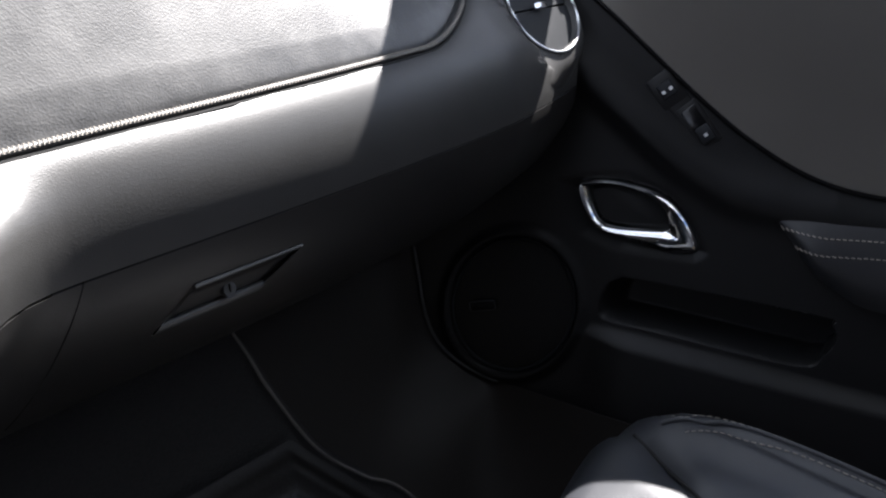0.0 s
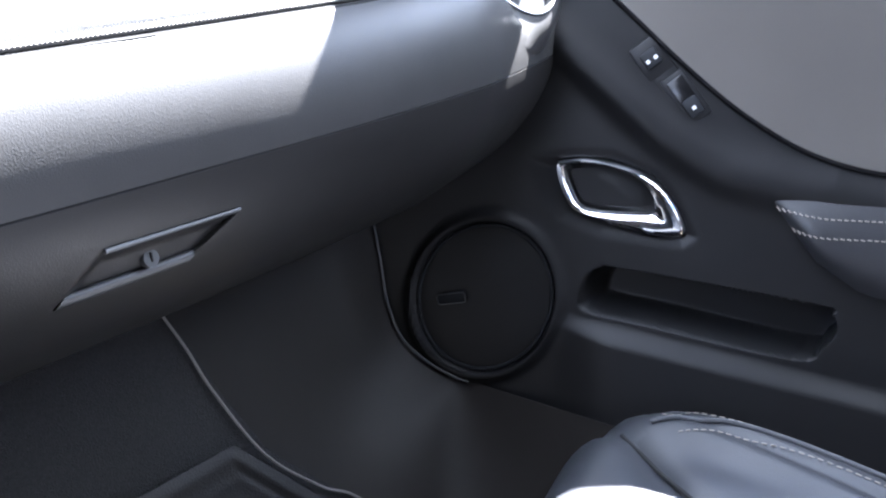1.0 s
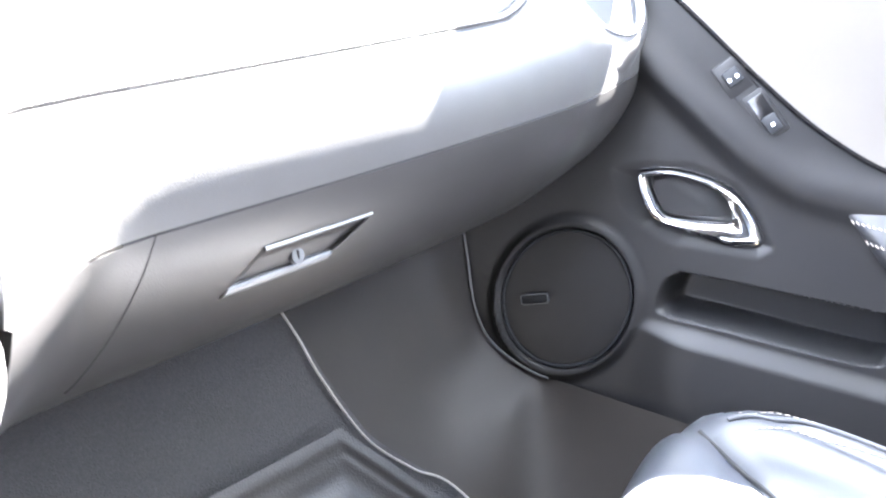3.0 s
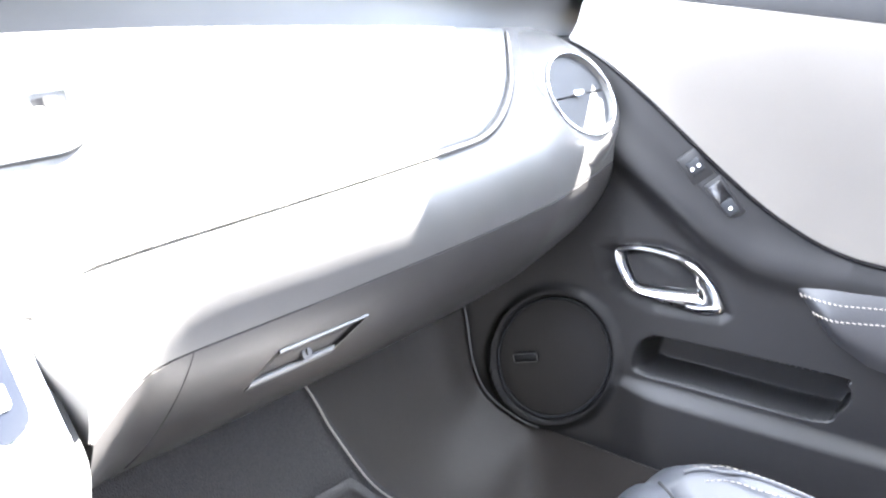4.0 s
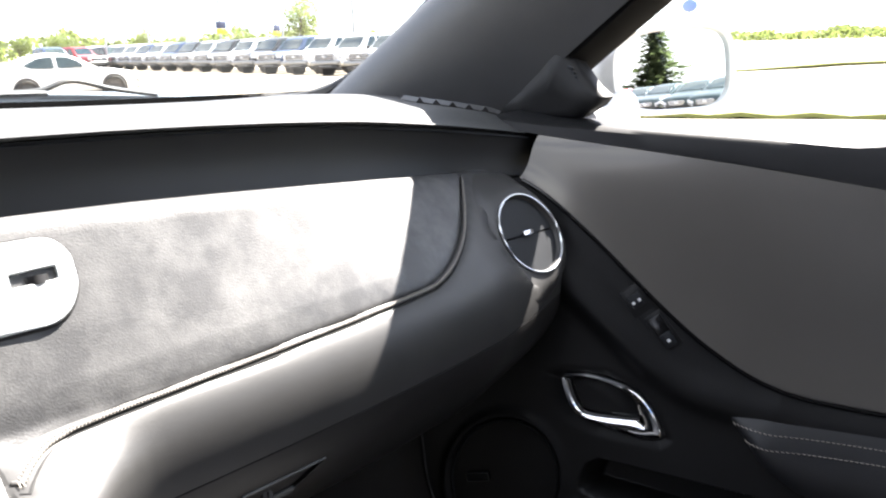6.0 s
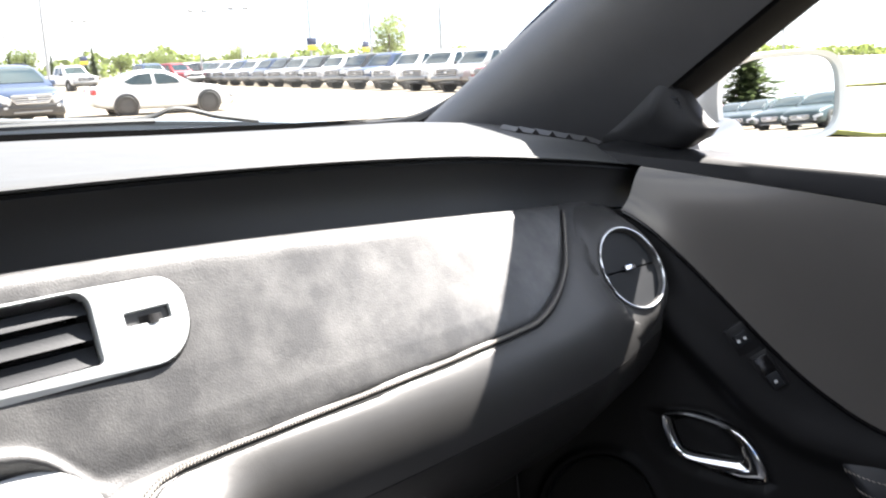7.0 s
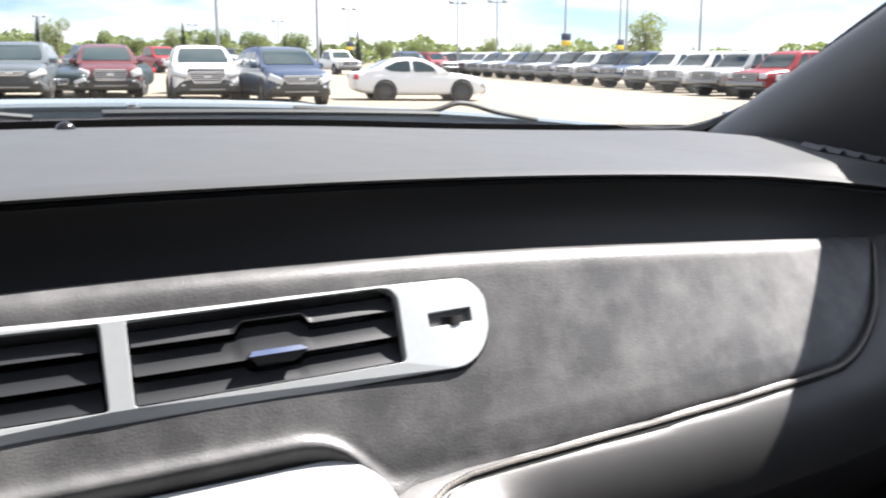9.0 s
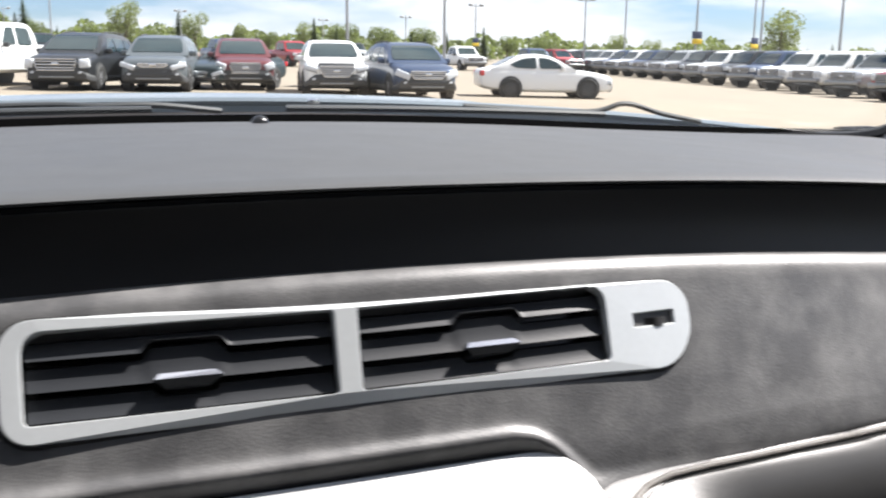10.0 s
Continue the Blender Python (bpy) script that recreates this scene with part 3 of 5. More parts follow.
DISH = [(0.904, 0.672), (0.886, 0.676), (0.850, 0.676), (0.819, 0.661), (0.802, 0.640), (0.790, 0.615), (0.797, 0.609), (0.853, 0.617), (0.880, 0.630), (0.896, 0.648)]
SPK = (0.932, 0.5655)
SPK_K = 1.16


def panel_x(y, z):
    x = door_x(y, z)
    ledge = 0.553 - 0.232 * (0.863 - y)
    if y < 0.9:
        x -= 0.013 * step(0.001, -0.013, z - ledge) * step(0.895, 0.825, y)
        x -= 0.004 * step(0.0, -0.06, z - ledge) * step(0.878, 0.80, y)
    if 0.68 < y < 0.88 and 0.51 < z < 0.61:
        x += 0.036 * step(0.001, -0.0065, inside(y, z, POCKET))
    if 0.77 < y < 0.92 and 0.60 < z < 0.70:
        x += 0.007 * step(0.006, -0.014, inside(y, z, DISH))
        x += 0.020 * step(0.001, -0.006, inside(y, z, HANDLE))
    r = math.hypot((y - SPK[0]) * SPK_K, z - SPK[1])
    x -= 0.005 * math.exp(-((r - 0.0635) / 0.005) ** 2)
    x += 0.004 * step(0.061, 0.057, r)
    # shoulder that runs from the dash end down to the armrest
    d = z_silver(y) - z - mix_list((0.70, 0.74, 0.775, 0.815, 0.90), (0.020, 0.031, 0.046, 0.056, 0.060), y)
    x -= 0.011 * math.exp(-(d / 0.019) ** 2) * step(1.0, 0.90, y)
    return x


door = thing("car_door", "black passenger door with grey satin upper panel and chrome release", "car door")


def lower_point(y, v):
    zt = z_silver(y) - 0.9 * max(0.0, y - 0.946)
    z = 0.26 + (zt - 0.26) * v
    return Vector((panel_x(y, z), y, z))


part("lower_panel", shell(lower_point, span(0.2, 0.6, 20)[:-1] + span(0.6, 0.69, 30)[:-1] + span(0.69, 0.915, 230)[:-1] + span(0.915, 1.06, 60), span(0, 0.35, 20)[:-1] + span(0.35, 1, 240), (0.05, 0, 0)), DOORBLACK, door, "black moulded door panel")


def upper_point(y, v):
    z0, z1 = z_silver(y) + 0.001, z_belt(y)
    if z0 > z1 - 0.004:
        z0 = z1 - 0.004
    z = z0 + (z1 - z0) * v
    return Vector((door_x(y, z) + 0.015 * (1 - (1 - v) ** 4) + 0.011 * v ** 4, y, z))


part("upper_panel", shell(upper_point, span(0.2, 0.9425, 100), span(0, 1, 24), (0.03, 0, 0)), DOORTRIM, door, "smooth grey satin panel")
part("panel_gap", tube(bmesh.new(), [Vector((panel_x(y, z_silver(y)) - 0.0005, y, z_silver(y))) for y in span(0.2, 0.94, 90)], 0.0022, 6), GLOSSBLACK, door)


def belt_point(y, v):
    z0 = z_belt(y) + 0.0005
    # The rear stretch is raised, out of view, to hold sun off the seat.
    z1 = z0 + 0.012 + 0.075 * max(0.0, 0.946 - y) + 0.034 * step(0.68, 0.52, y)
    x0 = door_x(y, z0) + 0.027
    pts = [(x0, z0), (x0 + 0.003, z0 + (z1 - z0) * 0.7), (x0 + 0.008, z1 - 0.002), (x0 + 0.016, z1), (x0 + 0.05, z1 + 0.001), (x0 + 0.055, z0 - 0.02)]
    return Vector((pts[v][0], y, pts[v][1]))


bm = bmesh.new()
grid(bm, belt_point, span(0.2, 0.990, 50), range(6), wrap=True)
part("belt_cap", bm, DOORBLACK, door)
part("outer_skin", shell(lambda y, t: Vector((0.885 + 0.035 * math.sin(math.pi * t), y, 0.22 + (z_belt(y) - 0.245) * t)), span(0.2, 1.40, 24), span(0, 1, 12), (0.012, 0, 0)), BODYPAINT, door, "blue-grey painted outer door skin")
# Block added inside the door's front edge to keep sun off the dash end.
part("door_sun_block", one_box((0.10, 0.062, 0.40), pose(0.812, 0.974, 0.700), 0.004), DOORBLACK, door)


def handle_ring():
    """Chrome surround lofted from a wide outer loop to the opening: thin above, broad at the lower rear corner."""
    n = len(HANDLE)
    iy = []
    for k in range(n):
        y, z = HANDLE[k]
        iy.append(min(OPENING, key=lambda q: math.hypot(q[0] - y, q[1] - z)))
    for _ in range(2):
        iy = [((iy[k - 1][0] + iy[k][0] + iy[(k + 1) % n][0]) / 3, (iy[k - 1][1] + iy[k][1] + iy[(k + 1) % n][1]) / 3) for k in range(n)]
    prof = ((0.0, 0.010), (0.0, 0.001), (0.12, -0.0025), (0.38, -0.0048), (0.65, -0.0040), (0.90, -0.0005), (1.0, 0.004), (1.0, 0.012))

    def f(u, k):
        t, d = prof[u]
        y, z = HANDLE[k][0] + (iy[k][0] - HANDLE[k][0]) * t, HANDLE[k][1] + (iy[k][1] - HANDLE[k][1]) * t
        return Vector((door_x(y, z) + d, y, z))
    b = bmesh.new()
    grid(b, f, range(len(prof)), range(n), wrap=True)
    return b


part("handle_ring", handle_ring(), CHROME, door, "polished chrome release surround")
hc = (0.850, 0.651)
lev = bmesh.new()
lp = [(hc[0] + (y - hc[0]) * 1.02, hc[1] + (z - hc[1]) * 1.02) for y, z in OPENING]
la = [lev.verts.new((door_x(y, z) + 0.008, y, z)) for y, z in lp]
lb = [lev.verts.new((door_x(y, z) + 0.016, y, z)) for y, z in lp]
lc = [lev.verts.new((door_x(y, z) + 0.005, hc[0] + (y - hc[0]) * 0.88, hc[1] + (z - hc[1]) * 0.82)) for y, z in lp]
for a_, b_ in ((la, lb), (la, lc)):
    for q in range(len(lp)):
        k = (q + 1) % len(lp)
        lev.faces.new((a_[q], a_[k], b_[k], b_[q]))
lev.faces.new(lc)
part("release_lever", lev, DOORBLACK, door)
# speaker grille
ang = [k * math.tau / 48 for k in range(48)]
gp = lambda r, a, out: Vector((door_x(SPK[0] + r * math.cos(a) / SPK_K, SPK[1] + r * math.sin(a)) - out, SPK[0] + r * math.cos(a) / SPK_K, SPK[1] + r * math.sin(a)))
part("grille_rim", tube(bmesh.new(), [gp(0.0575, a, 0.0012) for a in ang], 0.0014, 6, closed=True), SLAT, door)
gb = bmesh.new()
grid(gb, lambda u, v: gp(u, v, 0.003 * (1 - (u / 0.06) ** 2) - 0.002), span(0.0005, 0.057, 24), ang, wrap=True)
part("speaker_grille", gb, DOORBLACK, door)
badge_m = Matrix.Translation(Vector((door_x(0.955, 0.5655) - 0.0035, 0.955, 0.5655))) @ pose(0, 0, 0, -8, 0, 24)
badge = part("speaker_badge", one_box((0.004, 0.024, 0.0095), badge_m, 0.0018), SLAT, door, "small oblong badge")
part("badge_rim", tube(bmesh.new(), [badge_m @ Vector((-0.0022, y, z)) for y, z in rounded(-0.0115, 0.0115, -0.0043, 0.0043, 0.002, 3)], 0.0005, 5, closed=True), HANDLEGREY, badge)
# switches: a lock pair and a window key set flush in the panel
sn = Vector((-0.86, -0.42, 0.20)).normalized()
st_ = Vector((0.02, -0.62, -0.78))
st_ = (st_ - sn * st_.dot(sn)).normalized()
sm = Matrix((st_, sn.cross(st_), sn)).transposed().to_4x4()


def switch_at(y, z, out):
    return Matrix.Translation(Vector((panel_x(y, z), y, z)) + sn * out) @ sm


part("switch_bezel", one_box((0.072, 0.020, 0.004), switch_at(0.8135, 0.7280, -0.0010), 0.0018, 3), DOORBLACK, door)
for (y, z), size, marks in (((0.8285, 0.7455), (0.021, 0.016), ((0.001, 0.0033), (0.001, -0.0033))), ((0.803, 0.7175), (0.032, 0.013), ((0.010, 0.0),))):
    sw = part("switch_plate", one_box((size[0] + 0.008, size[1] + 0.006, 0.006), switch_at(y, z, -0.0012), 0.002), DOORBLACK, door)
    if len(marks) == 2:
        part("switch", one_box((size[0] * 0.62, size[1] * 0.8, 0.006), switch_at(y, z, 0.0008), 0.0015), SLAT, sw)
    else:
        part("switch_recess", one_box((size[0], size[1], 0.004), switch_at(y, z, 0.0006), 0.001), GLOSSBLACK, sw)
        part("switch", one_box((size[0] * 0.45, size[1] * 0.9, 0.007), switch_at(y, z, 0.0012) @ Matrix.Translation((0.009, 0, 0)), 0.0015), SLAT, sw)
    for du, dv in marks:
        part("switch_mark", one_box((0.0028, 0.0028, 0.0006), switch_at(y, z, 0.0042 if len(marks) == 2 else 0.005) @ Matrix.Translation((du, dv, 0))), WHITEMARK, sw)
# armrest
def arm_point(y, v):
    lo = mix_list((0.2, 0.60, 0.675, 0.705, 0.728, 0.742), (0.55, 0.56, 0.579, 0.601, 0.629, 0.648), y)
    hi = mix_list((0.2, 0.60, 0.70, 0.742), (0.630, 0.636, 0.642, 0.650), y)
    z = lo + (hi - lo) * v
    return Vector((door_x(y, z) - 0.006 - 0.016 * math.sin(math.pi * (0.15 + 0.75 * v)) * step(0.745, 0.70, y), y, z))


part("armrest_pad", shell(arm_point, span(0.2, 0.742, 60), span(0, 1, 20), (0.02, 0, 0)), ARMREST, door, "black leather armrest with light stitching")
bm = bmesh.new()
for i in range(60):
    y = 0.735 - 0.24 * i / 59
    lo, hi = arm_point(y, 0).z, arm_point(y, 1).z
    for down in (0.009, 0.021):
        v = (hi - down - lo) / (hi - lo)
        if v > 0.04:
            a, b_ = arm_point(y, v), arm_point(y - 0.0026, v)
            tube(bm, [a - Vector((0.0006, 0, 0)), b_ - Vector((0.0006, 0, 0))], 0.0005, 5)
tagged(part("armrest_stitches", bm, THREAD, door), kind="stuff")

# ---- pillars, glass, roof and closing walls of the cabin ----
def wind(y):
    """Height of the windscreen at y."""
    return 0.938 + (1.334 - y) * 0.55


def e1(t):
    return Vector((0.806 - 0.043 * t, 1.345 - 0.79 * t, 0.935 + 0.433 * t))


def e2(t):
    return Vector((0.768 - 0.05 * t, 1.000 - 0.62 * t, 0.931 + 0.405 * t))


def pillar_point(t, v):
    a, b = e1(t), e2(t)
    p = a + (b - a) * v
    bulge = math.sin(math.pi * v ** 0.55)
    return p + Vector((-0.050, -0.012, -0.006)) * bulge


def pillar(side):
    flip = Matrix.Diagonal((side, 1, 1, 1))
    bm = shell(lambda t, v: flip @ pillar_point(t, v), span(-0.08, 1, 32), span(0, 1, 20), (0.035 * side, 0.01, 0.012))
    return tagged(part("trim_pillar", bm, PILLAR), "black windscreen pillar trim", "pillar", kind="structure")


pillar(1)
pillar(-1)
for side in (1, -1):
    bm = shell(lambda t, v: Vector((side * (e2(t).x + 0.004 + 0.042 * v), e2(t).y - 0.003 - 0.004 * math.sin(math.pi * v), e2(t).z - 0.002 - 0.012 * v)), span(0.0, 1, 30), span(0, 1, 8), (0, 0.006, 0.008))
    tagged(part("door_seal", bm, RUBBER), "black rubber door seal along the pillar", "seal", kind="structure")

# windscreen and its black border
ws = thing("window_1", "clear windscreen with black border", "windscreen", kind="structure")
wpt = lambda u, v: Vector((u * (0.815 - 0.05 * v), 1.36 - 0.79 * v - 0.10 * u * u * 0 , 0.927 + 0.435 * v + 0.045 * (1 - u * u)))
pane = part("pane", shell(wpt, span(-1, 1, 24), span(0, 1, 10), (0, 0.003, 0.004)), GLASS, ws)
pane.visible_shadow = False
part("border", shell(lambda x, v: Vector((x, 1.368 - 0.012 * v, top_z(x, 1.34) - 0.03 + 0.036 * v)), span(-0.78, 0.78, 60), [0, 0.5, 1], (0, 0.004, 0)), GLOSSBLACK, ws)
for side in (1, -1):
    corner = smooth_curve([Vector((side * x, y, z)) for x, y, z in ((0.55, 1.366, 0.940), (0.70, 1.356, 0.936), (0.775, 1.336, 0.936), (0.803, 1.305, 0.952), (0.799, 1.22, 0.994), (0.780, 1.10, 1.060), (0.770, 0.92, 1.158), (0.757, 0.68, 1.290), (0.75, 0.56, 1.36))], 8)
    part("border_corner", tube(bmesh.new(), corner, lambda q: 0.0055 + 0.0045 * math.exp(-((q - 0.30) / 0.12) ** 2), 8), GLOSSBLACK, ws)

roof = part("ceiling", shell(lambda x, y: Vector((x, y, 1.385 - 0.04 * (x / 0.74) ** 2 - 0.05 * ((y + 0.3) / 0.9) ** 2)), span(-0.74, 0.74, 20), span(-1.25, 0.56, 20), (0, 0, 0.04)), HEADLINER)
tagged(roof, "dark cloth headliner of the roof", "ceiling", kind="structure")
back = part("wall_rear", shell(lambda x, z: Vector((x, -1.25 + 0.4 * max(0, z - 0.9), z)), span(-0.8, 0.8, 8), span(0.25, 1.0, 12), (0, -0.06, 0)), HEADLINER)
tagged(back, "dark rear cabin wall", "wall", kind="structure")
# driver's side closes the cabin
drv = part("wall_left", shell(lambda y, z: Vector((-0.76 - 0.06 * math.sin(3 * (z - 0.2)), y, z)), span(-1.25, 1.05, 20), span(0.25, 0.90, 14), (-0.08, 0, 0)), HEADLINER)
tagged(drv, "black driver side door panel", "wall", kind="structure")
rp = part("wall_right", shell(lambda y, z: Vector((0.80 + 0.04 * math.sin(3 * (z - 0.2)), y, z)), span(-1.25, 0.21, 12), span(0.25, 0.90, 12), (0.08, 0, 0)), BLACK)
tagged(rp, "black rear side panel behind the passenger door", "wall", kind="structure")
for side in (1, -1):
    bp = part("trim_b_pillar", shell(lambda t, v: Vector((side * (0.83 - 0.12 * t), -0.25 - 0.16 * v - 0.1 * t, 0.88 + 0.46 * t)), span(0, 1, 10), span(0, 1, 4), (side * 0.04, 0, 0)), PILLAR)
    tagged(bp, "black pillar behind the door", "pillar", kind="structure")
    rr = part("trim_roof_rail", tube(bmesh.new(), [Vector((side * (0.725 + 0.01 * t), 0.42 - 1.6 * t, 1.325 - 0.12 * t * t)) for t in span(0, 1, 16)], 0.022, 8), PILLAR)
    tagged(rr, "black roof rail trim above the door glass", "rail", kind="structure")

# Unseen walls over the driver's and rear windows, added to cut ambient light.
for nm, f_ in (("wall_left_block", lambda a, b: Vector((-0.83 + 0.12 * b, -1.25 + 1.72 * a, 0.88 + 0.47 * b))),
               ("wall_rear_block", lambda a, b: Vector((-0.80 + 1.6 * a, -1.15 + 0.05 * b, 0.95 + 0.42 * b)))):
    up = part(nm, shell(f_, span(0, 1, 10), span(0, 1, 8), (0, -0.02, 0.02)), HEADLINER)
    tagged(up, "unseen dark wall added to block window light behind the camera", "wall", kind="structure")
# Filler box, added to stop light leaking in past the dash end.
filler = part("wall_front_right", one_box((0.08, 0.42, 0.61), pose(0.835, 1.172, 0.608), 0.01), DOORBLACK)
tagged(filler, "black filler behind the dash end, added to stop light leaks", "wall", kind="structure")
# Rear quarters and shelf are out of view, added to darken the cabin.
for side in (1, -1):
    cp = part("trim_c_pillar", shell(lambda t, v: Vector((side * (0.83 - 0.12 * t), -0.41 - 0.80 * v - 0.1 * t * (1 - v), 0.88 + 0.44 * t - 0.10 * v * t)), span(0, 1, 8), span(0.28, 1, 8), (side * 0.04, 0, 0)), HEADLINER)
    tagged(cp, "dark rear quarter trim, unseen, added to cut ambient light", "pillar", kind="structure")
shelf = part("trim_rear_shelf", shell(lambda x, t: Vector((x, -1.22, 0.9 + 0.22 * t)), span(-0.72, 0.72, 6), span(0, 1, 4), (0, -0.04, 0)), HEADLINER)
tagged(shelf, "dark rear shelf behind the seats, unseen, added to cut ambient light", "shelf", kind="structure")
door_glass = part("window_2", shell(lambda y, t: Vector((0.875 - 0.12 * t, y + 0.05 * t, 0.87 + 0.45 * t)), span(-0.25, 0.86, 8), span(0, 1, 6), (0.004, 0, 0)), GLASS)
door_glass.visible_shadow = False
tagged(door_glass, "clear passenger door glass", "window", kind="structure")

# floor, toe board and firewall
def floor_edge(y):
    return mix_list((-1.3, 0.25, 0.30, 0.70, 0.86, 0.928, 0.944, 0.959, 0.981, 0.993, 1.006, 1.2), (0.8, 0.8, 0.585, 0.575, 0.545, 0.490, 0.453, 0.423, 0.405, 0.399, 0.388, 0.36), y) + 0.004


fl = part("floor", shell(lambda x, s: Vector((-0.8 + (x + 0.8) / 1.6 * (0.8 + floor_edge(mix_list((0, 1, 1.6, 2.6, 3), (-1.25, 0.70, 0.86, 1.02, 1.15), s))), mix_list((0, 1, 1.6, 2.6, 3), (-1.25, 0.70, 0.86, 1.02, 1.15), s), mix_list((0, 1, 1.6, 2.6, 3), (0.24, 0.24, 0.30, 0.66, 0.72), s))), span(-0.8, 0.8, 40), span(0, 1, 30) + span(1.03, 3, 70), (0, 0, -0.03)), CARPET)
tagged(fl, "dark grey carpeted car floor and toe board", "carpet", kind="structure")

EDGE_A = smooth_curve([(0.388, 1.006, 0.632), (0.399, 0.993, 0.598), (0.405, 0.981, 0.570), (0.423, 0.959, 0.521), (0.453, 0.944, 0.487), (0.490, 0.928, 0.452), (0.545, 0.860, 0.33), (0.575, 0.70, 0.27), (0.585, 0.30, 0.26)], 8)
EDGE_B = smooth_curve([(0.612, 1.046, 0.70), (0.612, 1.024, 0.640), (0.609, 1.014, 0.598), (0.605, 1.005, 0.556), (0.606, 0.989, 0.526), (0.616, 0.956, 0.503), (0.628, 0.912, 0.493), (0.648, 0.70, 0.474), (0.66, 0.30, 0.460)], 8)


def kick_point(u, v):
    a, b = EDGE_A[u], EDGE_B[u]
    p = a + (b - a) * v
    sag = 0.018 * math.sin(math.pi * v ** 0.8) * (1 - 0.5 * step(24, 44, u))
    return p + Vector((0.55, 0.55, -0.5)) * sag + Vector((-0.4, -0.5, 0.4)) * (0.006 * math.exp(-((v - 0.78) / 0.13) ** 2) * step(36, 20, u))


kick = part("trim_kick_panel", shell(kick_point, range(len(EDGE_A)), span(0, 1, 24), (0.02, 0.01, -0.012)), KICK)
tagged(kick, "brown-black plastic kick panel and sill cover", "kick panel", kind="structure")
sillp = part("trim_sill", shell(lambda u, v: EDGE_B[u] + Vector((0.085 * v, 0.05 * v, -0.07 * v)), range(len(EDGE_B)), span(0, 1, 6), (0, 0, -0.02)), KICK)
tagged(sillp, "plastic door sill strip", "sill", kind="structure")
dseal = part("trim_door_edge", tube(bmesh.new(), [p + Vector((-0.003, -0.003, 0.001)) for p in EDGE_B[6:46]], 0.0009, 6), HANDLEGREY)
tagged(dseal, "thin grey seal along the door's front edge", "seal", kind="structure")
bind = part("trim_carpet_edge", tube(bmesh.new(), [p + Vector((-0.002, -0.004, 0.003)) for p in EDGE_A[:52]], 0.0010, 6), BINDING)
tagged(bind, "pale bound edge of the footwell carpet", "carpet edge", kind="structure")


def floor_z(y):
    return mix_list((-1.25, 0.70, 0.86, 1.02, 1.15), (0.24, 0.24, 0.30, 0.66, 0.72), y)


MAT_TOP = 0.964


def mat_point(u, v):
    """A ribbed rubber mat that climbs the toe board; its far corner is cut off at a slant."""
    y = 0.55 + (MAT_TOP - 0.55) * v
    right = min(0.510, 0.397 + (MAT_TOP - y) * 1.9)
    x = 0.12 + (right - 0.12) * u
    rim = min(right - x, (MAT_TOP - y) * 2.4, x - 0.12)
    rise = 0.004 * step(0.014, 0.008, rim) - 0.0035 * (0.5 + 0.5 * math.cos(rim * math.tau / 0.030)) * step(0.016, 0.022, rim)
    return Vector((x, y, floor_z(y))) + Vector((0, -0.75, 0.66)) * (0.009 + rise)


mat_ob = part("floor_mat", shell(mat_point, span(0, 0.6, 24)[:-1] + span(0.6, 1, 70), span(0, 0.75, 24)[:-1] + span(0.75, 1, 70), (0, 0.005, -0.006)), MAT)
tagged(mat_ob, "dark ribbed floor mat on the footwell carpet", "floor mat")

# ---- passenger seat ----
seat = thing("passenger_seat", "black leather passenger seat with piped bolsters", "car seat", (0.356, 0.496, 0.24))
seat_org = Vector((0.40, 0.5, 0.24))


def seat_top(x, y):
    u = abs(x - 0.40) / 0.268
    z = 0.494 + 0.046 * step(0.45, 0.80, y) + 0.006 * step(0.72, 0.88, u) - 0.023 * step(0.90, 0.40, u) * step(0.60, 0.80, y)
    # seams: the front roll's slanting seam and the welt inside the bolster
    slant = ((abs(x - 0.40) - 0.214) * 0.122 - (y - 0.80) * 0.063) / 0.1373
    z -= 0.0060 * math.exp(-(slant / 0.005) ** 2) * step(0.60, 0.66, y)
    z += 0.005 * step(-0.002, -0.03, slant) * step(0.60, 0.70, y)
    z -= 0.0030 * math.exp(-((u - 0.85) / 0.016) ** 2) * step(0.80, 0.76, y)
    z += 0.0012 * math.sin(90 * y + 40 * x) * math.sin(55 * x - 20 * y) * step(0.78, 0.70, y) * step(0.84, 0.7, u)
    return z


def cushion_point(ring, a):
    """Rings of a rounded plan: up to 1 on the top, then down the sides."""
    ca, sa = math.cos(a), math.sin(a)
    k = (abs(ca) ** 6 + abs(sa) ** 6) ** (-1 / 6)
    roll = min(1.0, max(0.0, (ring - 0.90) / 0.22))
    rad = min(ring, 0.90) + 0.10 * math.sin(roll * math.pi / 2)
    x, y = 0.40 + 0.268 * k * ca * rad, 0.45 + 0.362 * k * sa * rad
    y -= 0.030 * max(0.0, sa) ** 3 * rad * step(0.95, 0.30, abs(k * ca))
    z = seat_top(x, y) - 0.036 * (1 - math.cos(roll * math.pi / 2)) - 0.20 * max(0.0, ring - 1.12)
    return Vector((x, y, z)) - seat_org


bm = bmesh.new()
grid(bm, lambda v, u: cushion_point(u, v), [k * math.tau / 240 for k in range(241)], span(0.02, 0.75, 30)[:-1] + span(0.75, 1.2, 40) + [1.5, 2.0])
part("cushion", bm, SEAT, seat)
part("seat_base", one_box((0.46, 0.50, 0.19), Matrix.Translation(Vector((0.40, 0.47, 0.335)) - seat_org), 0.02), BLACK, seat)
def welt(off, a):
    p = cushion_point(off, a)
    return p + Vector((0, 0, 0.0008))


